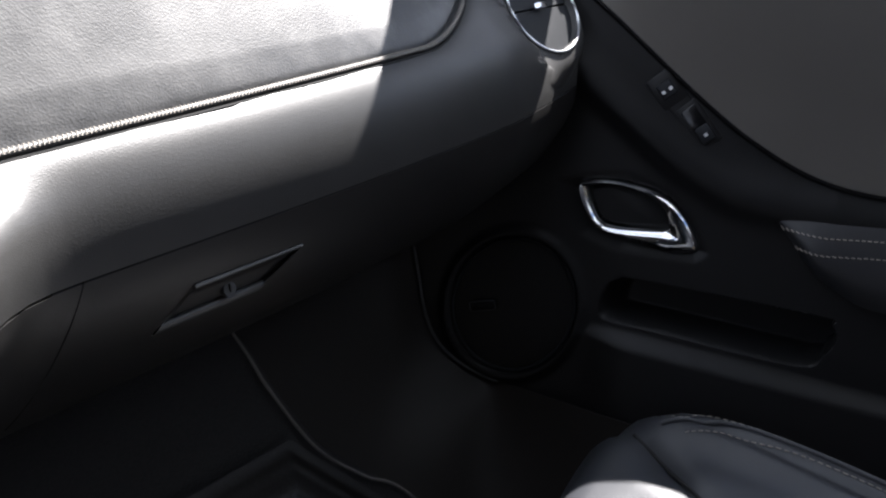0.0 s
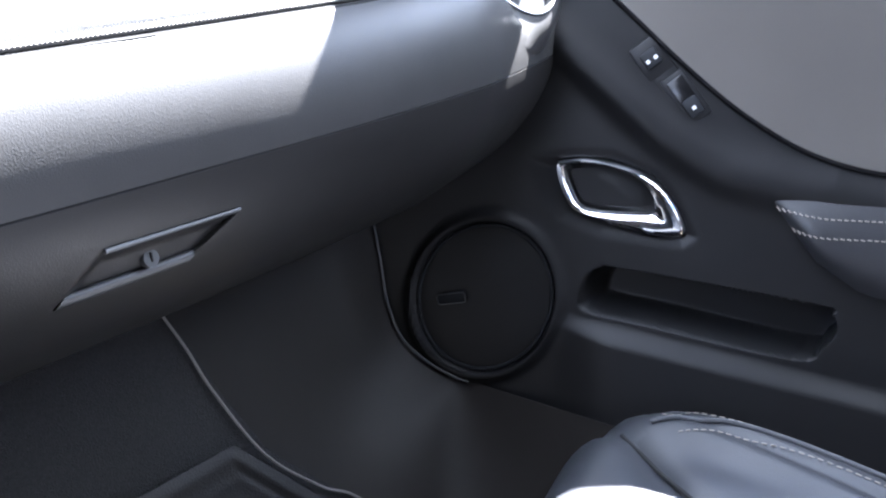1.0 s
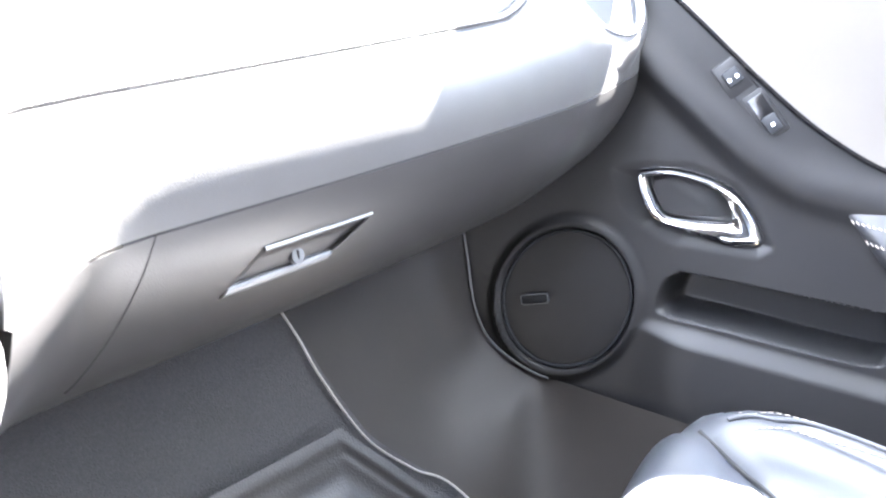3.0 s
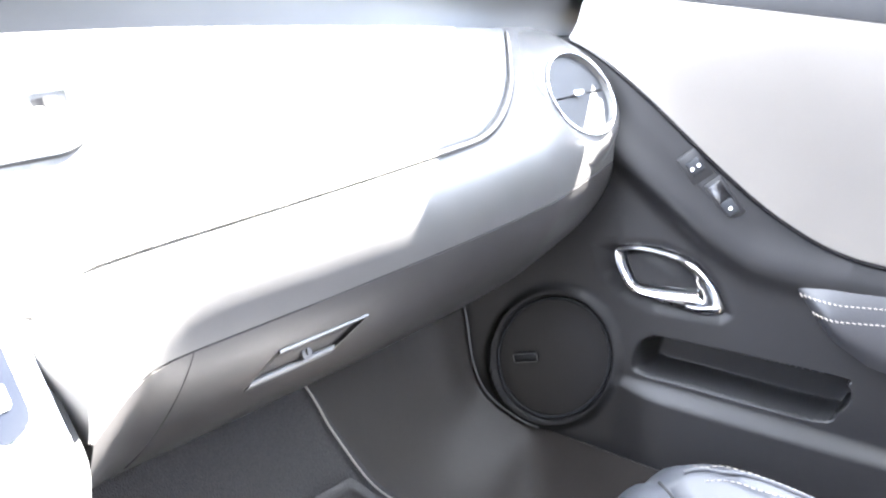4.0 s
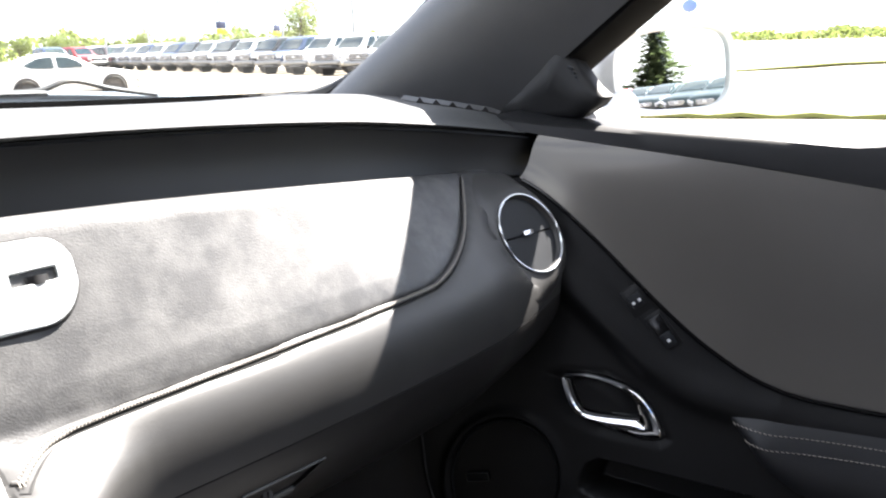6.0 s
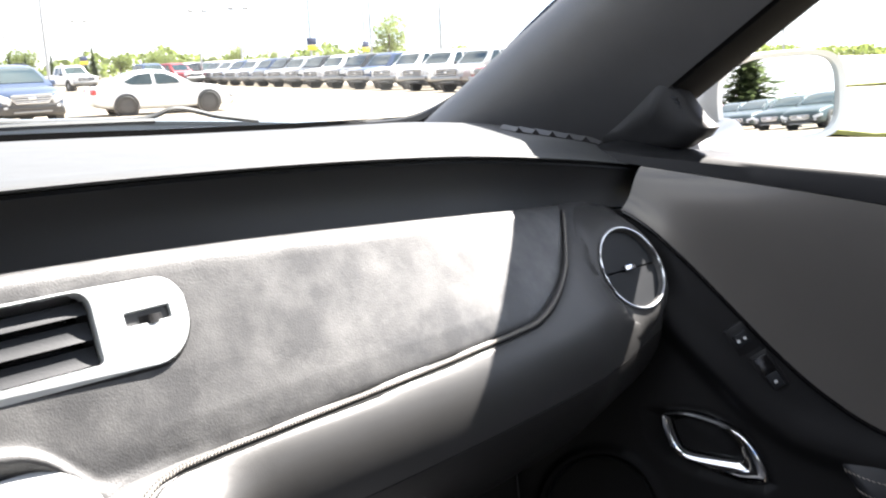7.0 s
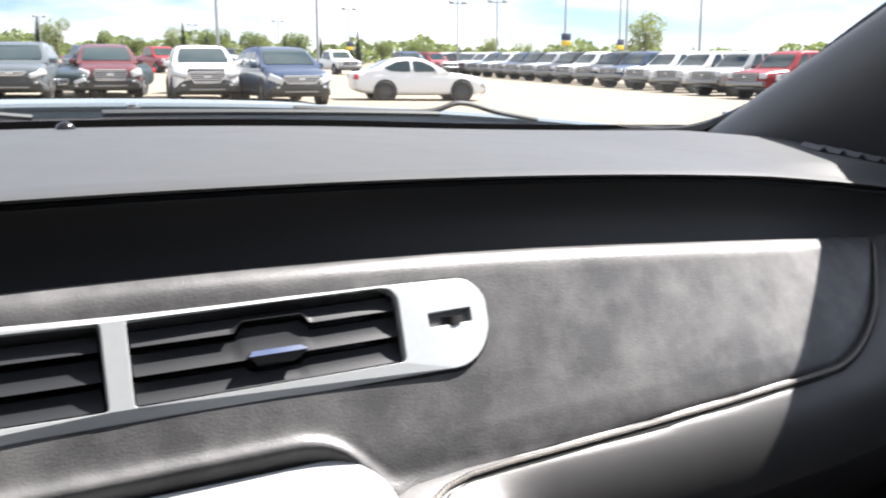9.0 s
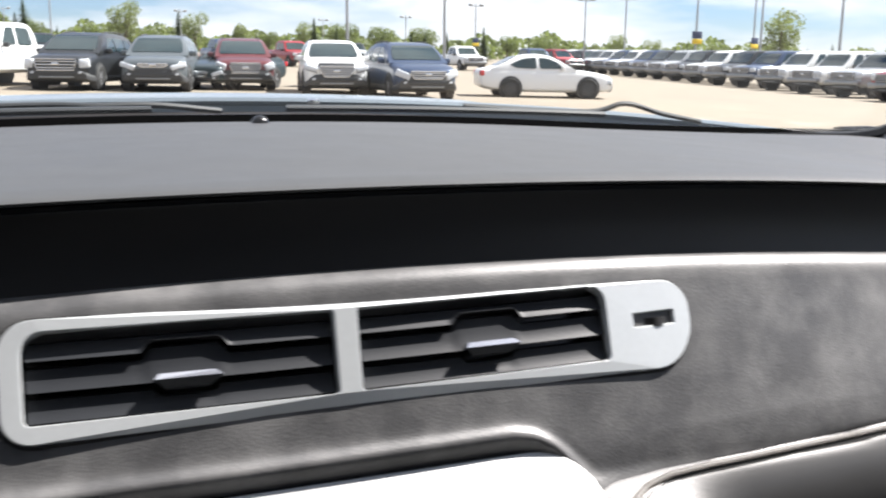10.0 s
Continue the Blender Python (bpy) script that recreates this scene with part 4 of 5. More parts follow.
part("front_seam", tube(bmesh.new(), [Vector((x, 0.80 + (x - 0.614) * 1.937, seat_top(x, 0.80 + (x - 0.614) * 1.937) + 0.0022)) - seat_org for x in span(0.598, 0.52, 30)], 0.0015, 6), SEAMMAT, seat)
part("bolster_piping", tube(bmesh.new(), [welt(0.925, radians(d)) for d in span(-40, 47, 90)], 0.0018, 8), SEAT, seat)
bm = bmesh.new()
for i in range(102):
    for off in (0.885, 0.955):
        a0 = radians(-30 + 0.74 * i)
        tube(bm, [welt(off, a0), welt(off, a0 + radians(0.45))], 0.0004, 5)
tagged(part("bolster_stitches", bm, THREAD, seat), kind="stuff")
part("backrest", shell(lambda x, s: Vector((x, 0.16 - 0.22 * s - 0.05 * (1 - ((x - 0.4) / 0.27) ** 2), 0.47 + 0.62 * s)) - seat_org, span(0.14, 0.66, 24), span(0, 1, 20), (0, -0.10, -0.03)), SEAT, seat)
part("headrest", one_box((0.26, 0.09, 0.16), Matrix.Translation(Vector((0.40, -0.14, 1.17)) - seat_org) @ pose(0, 0, 0, 15), 0.035, 4), SEAT, seat)

# ---- passenger-side mirror ----
mir = thing("wing_mirror", "silver door mirror with black sail panel", "car mirror", (0.82, 0.90, 0.92))
mo = Vector((0.82, 0.90, 0.92))
sail = bmesh.new()
SAIL = [(1.030, 0.908), (0.925, 0.913), (0.900, 0.926), (0.892, 0.935), (0.905, 0.946), (0.930, 0.980), (0.938, 0.992), (0.948, 0.986), (0.975, 0.962), (1.005, 0.938), (1.030, 0.922)]
sc = (0.955, 0.935)
rings_ = []
for k, out in ((1.0, 0.016), (1.0, 0.002), (0.96, -0.002), (0.84, -0.007), (0.55, -0.010), (0.15, -0.011)):
    rings_.append([sail.verts.new(Vector((0.776 - 0.10 * (z - 0.91) + out, sc[0] + (y - sc[0]) * k, sc[1] + (z - sc[1]) * k)) - mo) for y, z in SAIL])
for a, b_ in zip(rings_, rings_[1:]):
    for q in range(len(SAIL)):
        k = (q + 1) % len(SAIL)
        sail.faces.new((a[q], a[k], b_[k], b_[q]))
sail.faces.new(rings_[0])
sail.faces.new(rings_[-1])
part("sail_panel", sail, TRIM, mir, "glossy black triangular sail panel")
part("arm", one_box((0.15, 0.05, 0.05), Matrix.Translation(Vector((0.885, 0.985, 0.893)) - mo) @ pose(0, 0, 0, 0, -14, -8), 0.018, 4), SILVER, mir)
for k in range(9):
    q = k / 8
    part("sail_rib", one_box((0.003, 0.009, 0.0030), Matrix.Translation(Vector((0.7690 - 0.005 * q, 0.912 + 0.016 * q, 0.931 + 0.034 * q)) - mo) @ pose(0, 0, 0, 20, 0, 0), 0.0006), SLAT, mir)
MC, MN = Vector((1.02, 0.949, 0.950)), Vector((-0.3044, -0.9516, 0.0421)).normalized()
mright = Vector((0, 0, 1)).cross(MN).normalized()
mup = MN.cross(mright)


def mirror_loop(k, out):
    pts_ = []
    for q in range(40):
        a = q * math.tau / 40
        cx, cy = math.cos(a), math.sin(a)
        x_ = 0.092 * k * math.copysign(abs(cx) ** 0.55, cx)
        y_ = 0.048 * k * math.copysign(abs(cy) ** 0.6, cy) * (1.0 + 0.12 * cx)
        pts_.append(MC + mright * x_ + mup * y_ + MN * out - mo)
    return pts_


hb = bmesh.new()
loops = [mirror_loop(0.97, -0.003), mirror_loop(1.0, 0.004), mirror_loop(1.10, 0.006), mirror_loop(1.14, -0.01), mirror_loop(1.06, -0.05), mirror_loop(0.75, -0.085), mirror_loop(0.3, -0.10)]
rows_ = grid(hb, lambda u, v: loops[u][v], range(len(loops)), range(40), wrap=True)
hb.faces.new(rows_[-1])
part("housing", hb, SILVER, mir, "pale silver mirror shell")
gb_ = bmesh.new()
gb_.faces.new([gb_.verts.new(p) for p in mirror_loop(0.975, 0.0)])
gx = bmesh.ops.extrude_face_region(gb_, geom=list(gb_.faces))
bmesh.ops.translate(gb_, verts=[v for v in gx["geom"] if isinstance(v, bmesh.types.BMVert)], vec=MN * -0.003)
part("mirror_glass", gb_, MIRROR, mir, "mirror glass", smooth=False)

# ---- bonnet and wipers ----
hood = part("bonnet", shell(lambda x, y: Vector((x, y, 0.979 - 0.075 * x * x - 0.036 * (y - 1.48) - 0.008 * (y - 1.48) ** 2 + 0.007 * step(0.44, 0.34, abs(x)) * step(1.5, 1.62, y))), span(-0.9, 0.9, 60), span(1.48, 2.6, 40), (0, 0, -0.03)), BODYPAINT)
part("rear_edge", tube(bmesh.new(), [Vector((x, 1.482, 0.976 - 0.075 * x * x)) for x in span(-0.88, 0.88, 40)], 0.005, 8), BODYPAINT, hood)
tagged(hood, "blue-grey painted bonnet with raised centre", "bonnet")
cowl = part("cowl", shell(lambda x, t: Vector((x, 1.375 + 0.10 * t, 0.955 - 0.062 * (x / 0.83) ** 2 + 0.010 * t - 0.012 * math.sin(math.pi * t))), span(-0.86, 0.86, 50), span(0, 1, 8), (0, 0, -0.02)), BLACK)
tagged(cowl, "black plastic cowl below the windscreen", "cowl")


def wiper(x0, x1, kink, name_label, bow=0.013):
    """Blade lying along the foot of the windscreen, with a bowed arm."""
    w = thing("wiper", name_label, "wiper", (x0, 1.39, 0.97))
    o = Vector((x0, 1.39, 0.97))
    zc = lambda x: 0.973 - 0.05 * x * x
    blade = bmesh.new()
    pts_ = [Vector((x, 1.392 - 0.02 * (x - x0), zc(x))) - o for x in span(x0, x1, 30)]
    tube(blade, pts_, 0.0042, 8, flat=0.8)
    part("blade", blade, WIPER, w)
    arm = bmesh.new()
    tube(arm, smooth_curve([Vector((kink - 0.20, 1.400, zc(kink - 0.20) + 0.004)) - o, Vector((kink - 0.05, 1.400, zc(kink) + 0.004)) - o, Vector((kink, 1.398, zc(kink) + bow)) - o, Vector((kink + 0.055, 1.405, zc(kink + 0.05) + 0.003)) - o, Vector((kink + 0.12, 1.42, zc(kink + 0.12) - 0.004)) - o], 6), 0.0030, 8)
    part("arm", arm, WIPER, w)
    part("nozzle", one_box((0.012, 0.008, 0.006), Matrix.Translation(Vector((x0 + 0.03, 1.402, zc(x0) + 0.006)) - o), 0.002), CHROME, w)


wiper(0.08, 0.44, 0.475, "black wiper with a bowed arm resting on the glass")
wiper(-0.62, -0.05, -0.10, "black wiper resting at the foot of the windscreen", 0.003)

# ---- ground ----
def ground_z(x, y):
    """The lot rises gently ahead and falls to the right."""
    return (-0.43 - 0.013 * x + 0.017 * y) * step(4, 24, y)


gm = bmesh.new()
grid(gm, lambda x, y: Vector((x, y, ground_z(x, y))), [-2500, -200, -60, -20, 0, 20, 60, 200, 2500], [-2500, -200, -60, -20, 0, 4, 7, 10, 13, 16, 19, 22, 24, 30, 60, 200, 2500])
tagged(part("ground", gm, LOT), "pale sunlit parking lot surface", "parking lot", kind="structure")

# ---- parked vehicles ----
TYRE = material("tyre_rubber", (0.03, 0.03, 0.03), 0.85, vary=0.2)
RIM = material("alloy_rim", (0.5, 0.5, 0.52), 0.35, metal=0.8, vary=0.1)
DARKRIM = material("dark_alloy_rim", (0.06, 0.06, 0.065), 0.4, metal=0.6, vary=0.1)
LAMP = material("headlamp_lens", (0.50, 0.52, 0.55), 0.12, vary=0.2, scale=30, coat=0.6)
REDLAMP = material("tail_lamp_lens", (0.45, 0.02, 0.02), 0.15, vary=0.1, coat=0.6)
PLASTIC = material("bumper_plastic", (0.035, 0.036, 0.038), 0.6, vary=0.2)


BRIGHT = material("bright_grille_trim", (0.60, 0.61, 0.63), 0.25, metal=0.9, vary=0.05)
BUMPER = material("chrome_bumper", (0.26, 0.265, 0.27), 0.3, metal=0.8, vary=0.1)


def paint(name, c, metal=0.25):
    return material(name, c, 0.32, metal=metal, vary=0.04, scale=3, coat=0.35, wear=0.05)


def loft_body(stations, inset=0.06):
    """Closed car body from stations of (y, bottom, top, half width)."""
    def section(y, zb, zt, w):
        h = zt - zb
        half = [(w * 0.86, zb), (w * 0.985, zb + 0.12 * h), (w, zb + 0.45 * h), (w * 0.985, zb + 0.72 * h), (w * 0.94, zt - 0.10 * h), (w * 0.84, zt - 0.015), (w * 0.5, zt + 0.012)]
        return [Vector((x, y, z)) for x, z in half] + [Vector((-x, y, z)) for x, z in reversed(half)]
    bm = bmesh.new()
    secs = [section(*s) for s in stations]
    rows = grid(bm, lambda u, v: secs[u][v], range(len(secs)), range(14), wrap=True)
    bm.faces.new(rows[0])
    bm.faces.new(rows[-1])
    return bm


def greenhouse(prof, wb, wt):
    """Cabin from a roofline prof of (y, z) points: the shape's half width falls from wb at the belt to wt at the roof."""
    line = smooth_curve([Vector((y, z, 0)) for y, z in prof], 4)
    zb, zt = prof[0][1], max(z for _, z in prof)
    def wide(z):
        return wb + (wt - wb) * max(0.0, (z - zb) / (zt - zb)) ** 1.3
    def roof_at(y):
        return mix_list([p.x for p in line], [p.y for p in line], y)
    bm = bmesh.new()
    def section(y, z):
        h = z - zb
        zs = (zb - 0.06, zb + 0.35 * h, zb + 0.7 * h, z - min(0.05, 0.12 * h))
        half = [(wide(q), q) for q in zs] + [(wide(z) * 0.95, z - min(0.012, 0.04 * h)), (wide(z) * 0.8, z), (wide(z) * 0.4, z + 0.008)]
        return [Vector((x, y, q)) for x, q in half] + [Vector((-x, y, q)) for x, q in reversed(half)]
    secs = [section(p.x, p.y) for p in line]
    rows = grid(bm, lambda u, v: secs[u][v], range(len(secs)), range(14), wrap=True)
    bm.faces.new(rows[0])
    bm.faces.new(rows[-1])
    return bm, wide, roof_at


def cross_pane(wide, roof_at, y0, y1):
    """Windscreen or rear window: a plate just proud of the sloping part of the roofline."""
    rise = 1 if roof_at(y1) > roof_at(y0) else -1
    def f(u, t):
        y = y0 + (y1 - y0) * t
        z = roof_at(y)
        k = 0.86 - 0.05 * abs(2 * t - 1) ** 6
        return Vector((u * k * wide(z), y - 0.012 * rise, z + 0.014 + 0.006 * (1 - u * u)))
    return shell(f, span(-1, 1, 8), span(0, 1, 8), (0, 0.02 * rise, -0.03))


def side_pane(wide, loop, side):
    """A side window from a loop of (y, z)."""
    cut_ = []
    for i, (y, z) in enumerate(loop):
        y2, z2 = loop[(i + 1) % len(loop)]
        cut_ += [(y + (y2 - y) * 0.10, z + (z2 - z) * 0.10), (y + (y2 - y) * 0.90, z + (z2 - z) * 0.90)]
    loop = cut_
    bm = bmesh.new()
    va = [bm.verts.new((side * (wide(z) + 0.010), y, z)) for y, z in loop]
    vb = [bm.verts.new((side * (wide(z) - 0.02), y, z)) for y, z in loop]
    bm.faces.new(va)
    bm.faces.new(vb)
    for i in range(len(loop)):
        k = (i + 1) % len(loop)
        bm.faces.new((va[i], va[k], vb[k], vb[i]))
    return bm


def wheel_mesh(parent, x, y, r, rim_mat):
    side = 1 if x > 0 else -1
    rot = Matrix.Translation((x, y, r)) @ Matrix.Rotation(math.pi / 2, 4, "Y")
    bm = bmesh.new()
    prof = [(r * 0.62, 0.10), (r * 0.9, 0.115), (r * 0.985, 0.085), (r, 0.0), (r * 0.985, -0.085), (r * 0.9, -0.115), (r * 0.62, -0.10)]
    grid(bm, lambda u, v: rot @ Vector((prof[u][0] * math.cos(v), prof[u][0] * math.sin(v), prof[u][1])), range(7), [k * math.tau / 28 for k in range(28)], wrap=True)
    w = part("wheel", bm, TYRE, parent)
    rb = bmesh.new()
    bmesh.ops.create_cone(rb, cap_ends=True, segments=28, radius1=r * 0.63, radius2=r * 0.63, depth=0.12, matrix=rot)
    part("hub", rb, PLASTIC, w)
    sp = bmesh.new()
    for k in range(5):
        box(sp, (r * 0.58, r * 0.16, 0.02), rot @ Matrix.Rotation(k * math.tau / 5, 4, "Z") @ Matrix.Translation((r * 0.32, 0, side * 0.075)), 0.006)
    bmesh.ops.create_cone(sp, cap_ends=True, segments=18, radius1=r * 0.17, radius2=r * 0.15, depth=0.03, matrix=rot @ Matrix.Translation((0, 0, side * 0.075)))
    part("rim", sp, rim_mat, w)


# grille: half width above and below, lower and upper edge, bars; lamps: width, height, slant; hood strip
FRONTS = {"bold": ((0.56, 0.50), (0.56, 0.86), 3, (0.30, 0.26, 4), False), "slim": ((0.42, 0.30), (0.70, 0.79), 1, (0.46, 0.15, 16), False),
          "split": ((0.46, 0.40), (0.54, 0.84), 4, (0.34, 0.22, 18), False), "hex": ((0.50, 0.34), (0.56, 0.86), 5, (0.38, 0.14, 14), True),
          "wide": ((0.52, 0.40), (0.60, 0.80), 3, (0.44, 0.20, 22), False), "low": ((0.40, 0.32), (0.42, 0.58), 2, (0.36, 0.13, 16), False),
          "truck": ((0.64, 0.60), (0.70, 1.04), 3, (0.30, 0.24, 4), False)}


def car_front(car, style, half, low):
    """Grille with a bright surround and bars, lamps, fog lamps, lower grille and skid plate."""
    (wu, wl_), (z0, z1), bars, (lw, lh, slant), strip = FRONTS[style]
    y = -0.035
    loop = [(-wl_, z0), (wl_, z0), (wu, z0 + 0.7 * (z1 - z0)), (wu * 0.96, z1), (-wu * 0.96, z1), (-wu, z0 + 0.7 * (z1 - z0))]
    gb = bmesh.new()
    va, vb = [gb.verts.new((x, y, z)) for x, z in loop], [gb.verts.new((x, 0.12, z)) for x, z in loop]
    gb.faces.new(va)
    gb.faces.new(vb)
    for k in range(6):
        gb.faces.new((va[k], va[(k + 1) % 6], vb[(k + 1) % 6], vb[k]))
    gr = part("grille", gb, PLASTIC, car, smooth=False)
    part("surround", tube(bmesh.new(), [Vector((x, y - 0.004, z)) for x, z in loop], 0.020, 6, closed=True), BRIGHT, gr)
    for k in range(bars):
        z = z0 + (z1 - z0) * (k + 0.8) / (bars + 0.6)
        w = wl_ + (wu - wl_) * min(1.0, (z - z0) / (0.7 * (z1 - z0)))
        part("grille_bar", one_box((2 * w - 0.03, 0.03, 0.026), pose(0, y - 0.010, z), 0.006), BRIGHT, gr)
    part("badge", one_box((0.20, 0.03, 0.085), pose(0, y - 0.022, (z0 + z1) / 2 + 0.02), 0.02), BRIGHT, gr)
    for sx in (1, -1):
        lamp = part("headlamp", one_box((lw, 0.22, lh), pose(sx * (half - lw * 0.42), 0.13, z1 - lh * 0.45, 0, -sx * slant, sx * 24), min(lw, lh) * 0.22, 3), LAMP, car)
        part("lamp_brow", one_box((lw * 0.95, 0.21, 0.02), pose(sx * (half - lw * 0.42), 0.125, z1 - lh * 0.45 - lh * 0.52, 0, -sx * slant, sx * 24), 0.005), PLASTIC, lamp)
        fog = part("fog_lamp_bezel", one_box((0.24, 0.10, 0.15), pose(sx * (half - 0.21), 0.055, low + 0.13, 0, 0, sx * 14), 0.035, 2), PLASTIC, car)
        part("fog_lamp", one_box((0.10, 0.05, 0.07), pose(sx * (half - 0.21), 0.0, low + 0.14, 0, 0, sx * 14), 0.025, 2), LAMP, fog)
    part("air_intake", one_box((1.08, 0.10, 0.12), pose(0, 0.02, low + 0.12), 0.035), PLASTIC, car)
    part("skid_plate", one_box((0.95, 0.09, 0.05), pose(0, 0.015, low + 0.015), 0.02), BUMPER, car)
    if strip:
        part("bonnet_guard", one_box((1.02, 0.12, 0.07), pose(0, 0.10, z1 + 0.045, 28), 0.02), PLASTIC, car)


def vehicle(name, kind, mat, label, category, rim=RIM, group="", style=""):
    """kind: suv, sedan or pickup. The nose points to -y; the origin is under the nose."""
    car = thing(name, label, category, group=group)
    if kind == "suv":
        L, W, r = 4.60, 0.92, 0.355
        roofline, wb, wt = [(0.98, 1.03), (1.4, 1.28), (1.8, 1.50), (2.2, 1.60), (2.8, 1.63), (3.5, 1.61), (4.1, 1.53), (4.4, 1.28), (4.52, 1.06)], 0.87, 0.66
        glass_y, sides = ((1.12, 1.84), (4.10, 4.36)), ([(1.62, 1.08), (2.50, 1.08), (2.50, 1.49), (2.12, 1.47)], [(2.58, 1.08), (3.38, 1.09), (3.40, 1.47), (2.60, 1.49)], [(3.48, 1.10), (3.98, 1.16), (3.90, 1.40), (3.52, 1.45)])
        st = [(0.0, 0.44, 0.76, 0.66), (0.05, 0.34, 0.86, 0.80), (0.22, 0.28, 0.95, 0.88), (0.6, 0.25, 1.01, W), (1.2, 0.25, 1.07, W), (2.6, 0.25, 1.07, W), (4.1, 0.28, 1.09, W), (4.48, 0.34, 1.06, 0.86), (L, 0.45, 0.9, 0.78)]
        wheels, lampz = (0.88, 3.58), 0.83
    elif kind == "sedan":
        L, W, r = 4.6, 0.895, 0.345
        roofline, wb, wt = [(1.30, 0.95), (1.7, 1.18), (2.1, 1.38), (2.5, 1.465), (2.95, 1.46), (3.4, 1.36), (3.8, 1.17), (4.2, 1.00)], 0.83, 0.60
        glass_y, sides = ((1.42, 2.12), (3.30, 3.98)), ([(1.72, 1.00), (2.56, 0.99), (2.58, 1.36), (2.25, 1.34), (1.95, 1.20)], [(2.66, 0.99), (3.36, 1.02), (3.58, 1.12), (3.15, 1.32), (2.68, 1.37)])
        st = [(0.0, 0.32, 0.66, 0.66), (0.07, 0.26, 0.74, 0.80), (0.3, 0.20, 0.83, 0.87), (0.9, 0.19, 0.93, W), (1.4, 0.19, 0.98, W), (2.6, 0.20, 0.97, W), (3.6, 0.22, 1.01, W), (4.25, 0.28, 1.02, 0.87), (4.54, 0.38, 0.99, 0.82), (L, 0.5, 0.85, 0.76)]
        wheels, lampz = (0.90, 3.55), 0.66
    else:
        L, W, r = 5.8, 1.0, 0.42
        roofline, wb, wt = [(1.50, 1.20), (1.82, 1.47), (2.12, 1.76), (2.42, 1.92), (3.0, 1.95), (3.55, 1.93), (3.76, 1.74), (3.84, 1.26)], 0.93, 0.76
        glass_y, sides = ((1.60, 2.16), (3.74, 3.83)), ([(1.98, 1.29), (2.72, 1.27), (2.74, 1.80), (2.36, 1.79)], [(2.82, 1.27), (3.58, 1.27), (3.54, 1.79), (2.84, 1.81)])
        st = [(0.0, 0.52, 1.00, 0.86), (0.06, 0.46, 1.08, 0.94), (0.25, 0.42, 1.13, W), (1.0, 0.40, 1.19, W), (1.55, 0.40, 1.24, W), (3.8, 0.40, 1.27, W), (3.85, 0.40, 1.29, W), (5.7, 0.42, 1.30, W), (L, 0.5, 1.26, 0.95)]
        wheels, lampz = (1.0, 4.65), 0.96
    body = part("body", loft_body(st), mat, car)
    sub = body.modifiers.new("round", "SUBSURF")
    sub.levels = sub.render_levels = 2 if kind != "pickup" else 1
    green, wide, roof_at = greenhouse(roofline, wb, wt)
    roof_ = part("cabin", green, mat, car)
    part("windscreen", cross_pane(wide, roof_at, *glass_y[0]), CARGLASS, roof_)
    part("rear_window", cross_pane(wide, roof_at, *glass_y[1]), CARGLASS, roof_)
    for side in (1, -1):
        for loop in sides:
            part("side_window", side_pane(wide, loop, side), CARGLASS, roof_, smooth=False)
    for x in (W - 0.10, -W + 0.10):
        for y in wheels:
            ab = bmesh.new()
            bmesh.ops.create_cone(ab, cap_ends=True, segments=28, radius1=r * 1.16, radius2=r * 1.16, depth=0.22, matrix=Matrix.Translation((x * 0.99, y, r * 1.02)) @ Matrix.Rotation(math.pi / 2, 4, "Y"))
            part("wheel_arch", ab, PLASTIC, car)
            wheel_mesh(car, x * 1.025, y, r, rim)
    if kind == "suv":
        part("cladding", loft_body([(y - (0.012 if y < 2 else -0.012), zb - 0.03, zb + 0.20, w_ + 0.012) for y, zb, zt, w_ in st]), PLASTIC, car)
    if kind == "pickup":
        part("front_bumper", one_box((1.94, 0.24, 0.22), pose(0, 0.01, 0.62), 0.06, 3), BUMPER, car)
        part("valance", one_box((1.70, 0.20, 0.16), pose(0, 0.10, 0.43), 0.05), PLASTIC, car)
    car_front(car, style or {"suv": "wide", "sedan": "low", "pickup": "truck"}[kind], W - 0.06, st[0][1] - 0.08)
    for sx in (1, -1):
        part("tail_lamp", one_box((0.22, 0.14, 0.18), pose(sx * (W - 0.16), L - 0.09, lampz + 0.18, 0, 0, -sx * 12), 0.03), REDLAMP, car)
        mb = one_box((0.22, 0.10, 0.15), pose(sx * (W + 0.06), roofline[0][0] + 0.50, roofline[0][1] + 0.06), 0.04)
        part("mirror", mb, mat if kind != "pickup" else PLASTIC, car)
    if kind == "suv":
        for sx in (1, -1):
            part("roof_rail", tube(bmesh.new(), [Vector((sx * 0.58, 2.15 + 1.9 * t, 1.585 + 0.075 * math.sin(math.pi * t) ** 0.5)) for t in span(0, 1, 10)], 0.018, 6), PLASTIC, car)
    return car


def put(ob, x, y, yaw, size=1.0):
    ob.matrix_basis = pose(x, y, ground_z(x, y), 0, 0, yaw) @ Matrix.Scale(size, 4)
    return ob


WHITE = paint("white_paint", (0.72, 0.72, 0.715), 0.0)
put(vehicle("suv", "suv", paint("black_paint", (0.02, 0.022, 0.025)), "black compact crossover with chrome grille", "car", style="bold"), -0.62, 30.4, -20, 1.06)
put(vehicle("suv", "suv", paint("grey_paint", (0.10, 0.115, 0.125)), "dark grey crossover parked nose-on", "car", style="slim"), 2.05, 30.2, -12, 1.06)
put(vehicle("suv", "suv", paint("maroon_paint", (0.12, 0.03, 0.034)), "maroon crossover with roof rails", "car", style="split"), 5.05, 31.8, -6, 1.06)
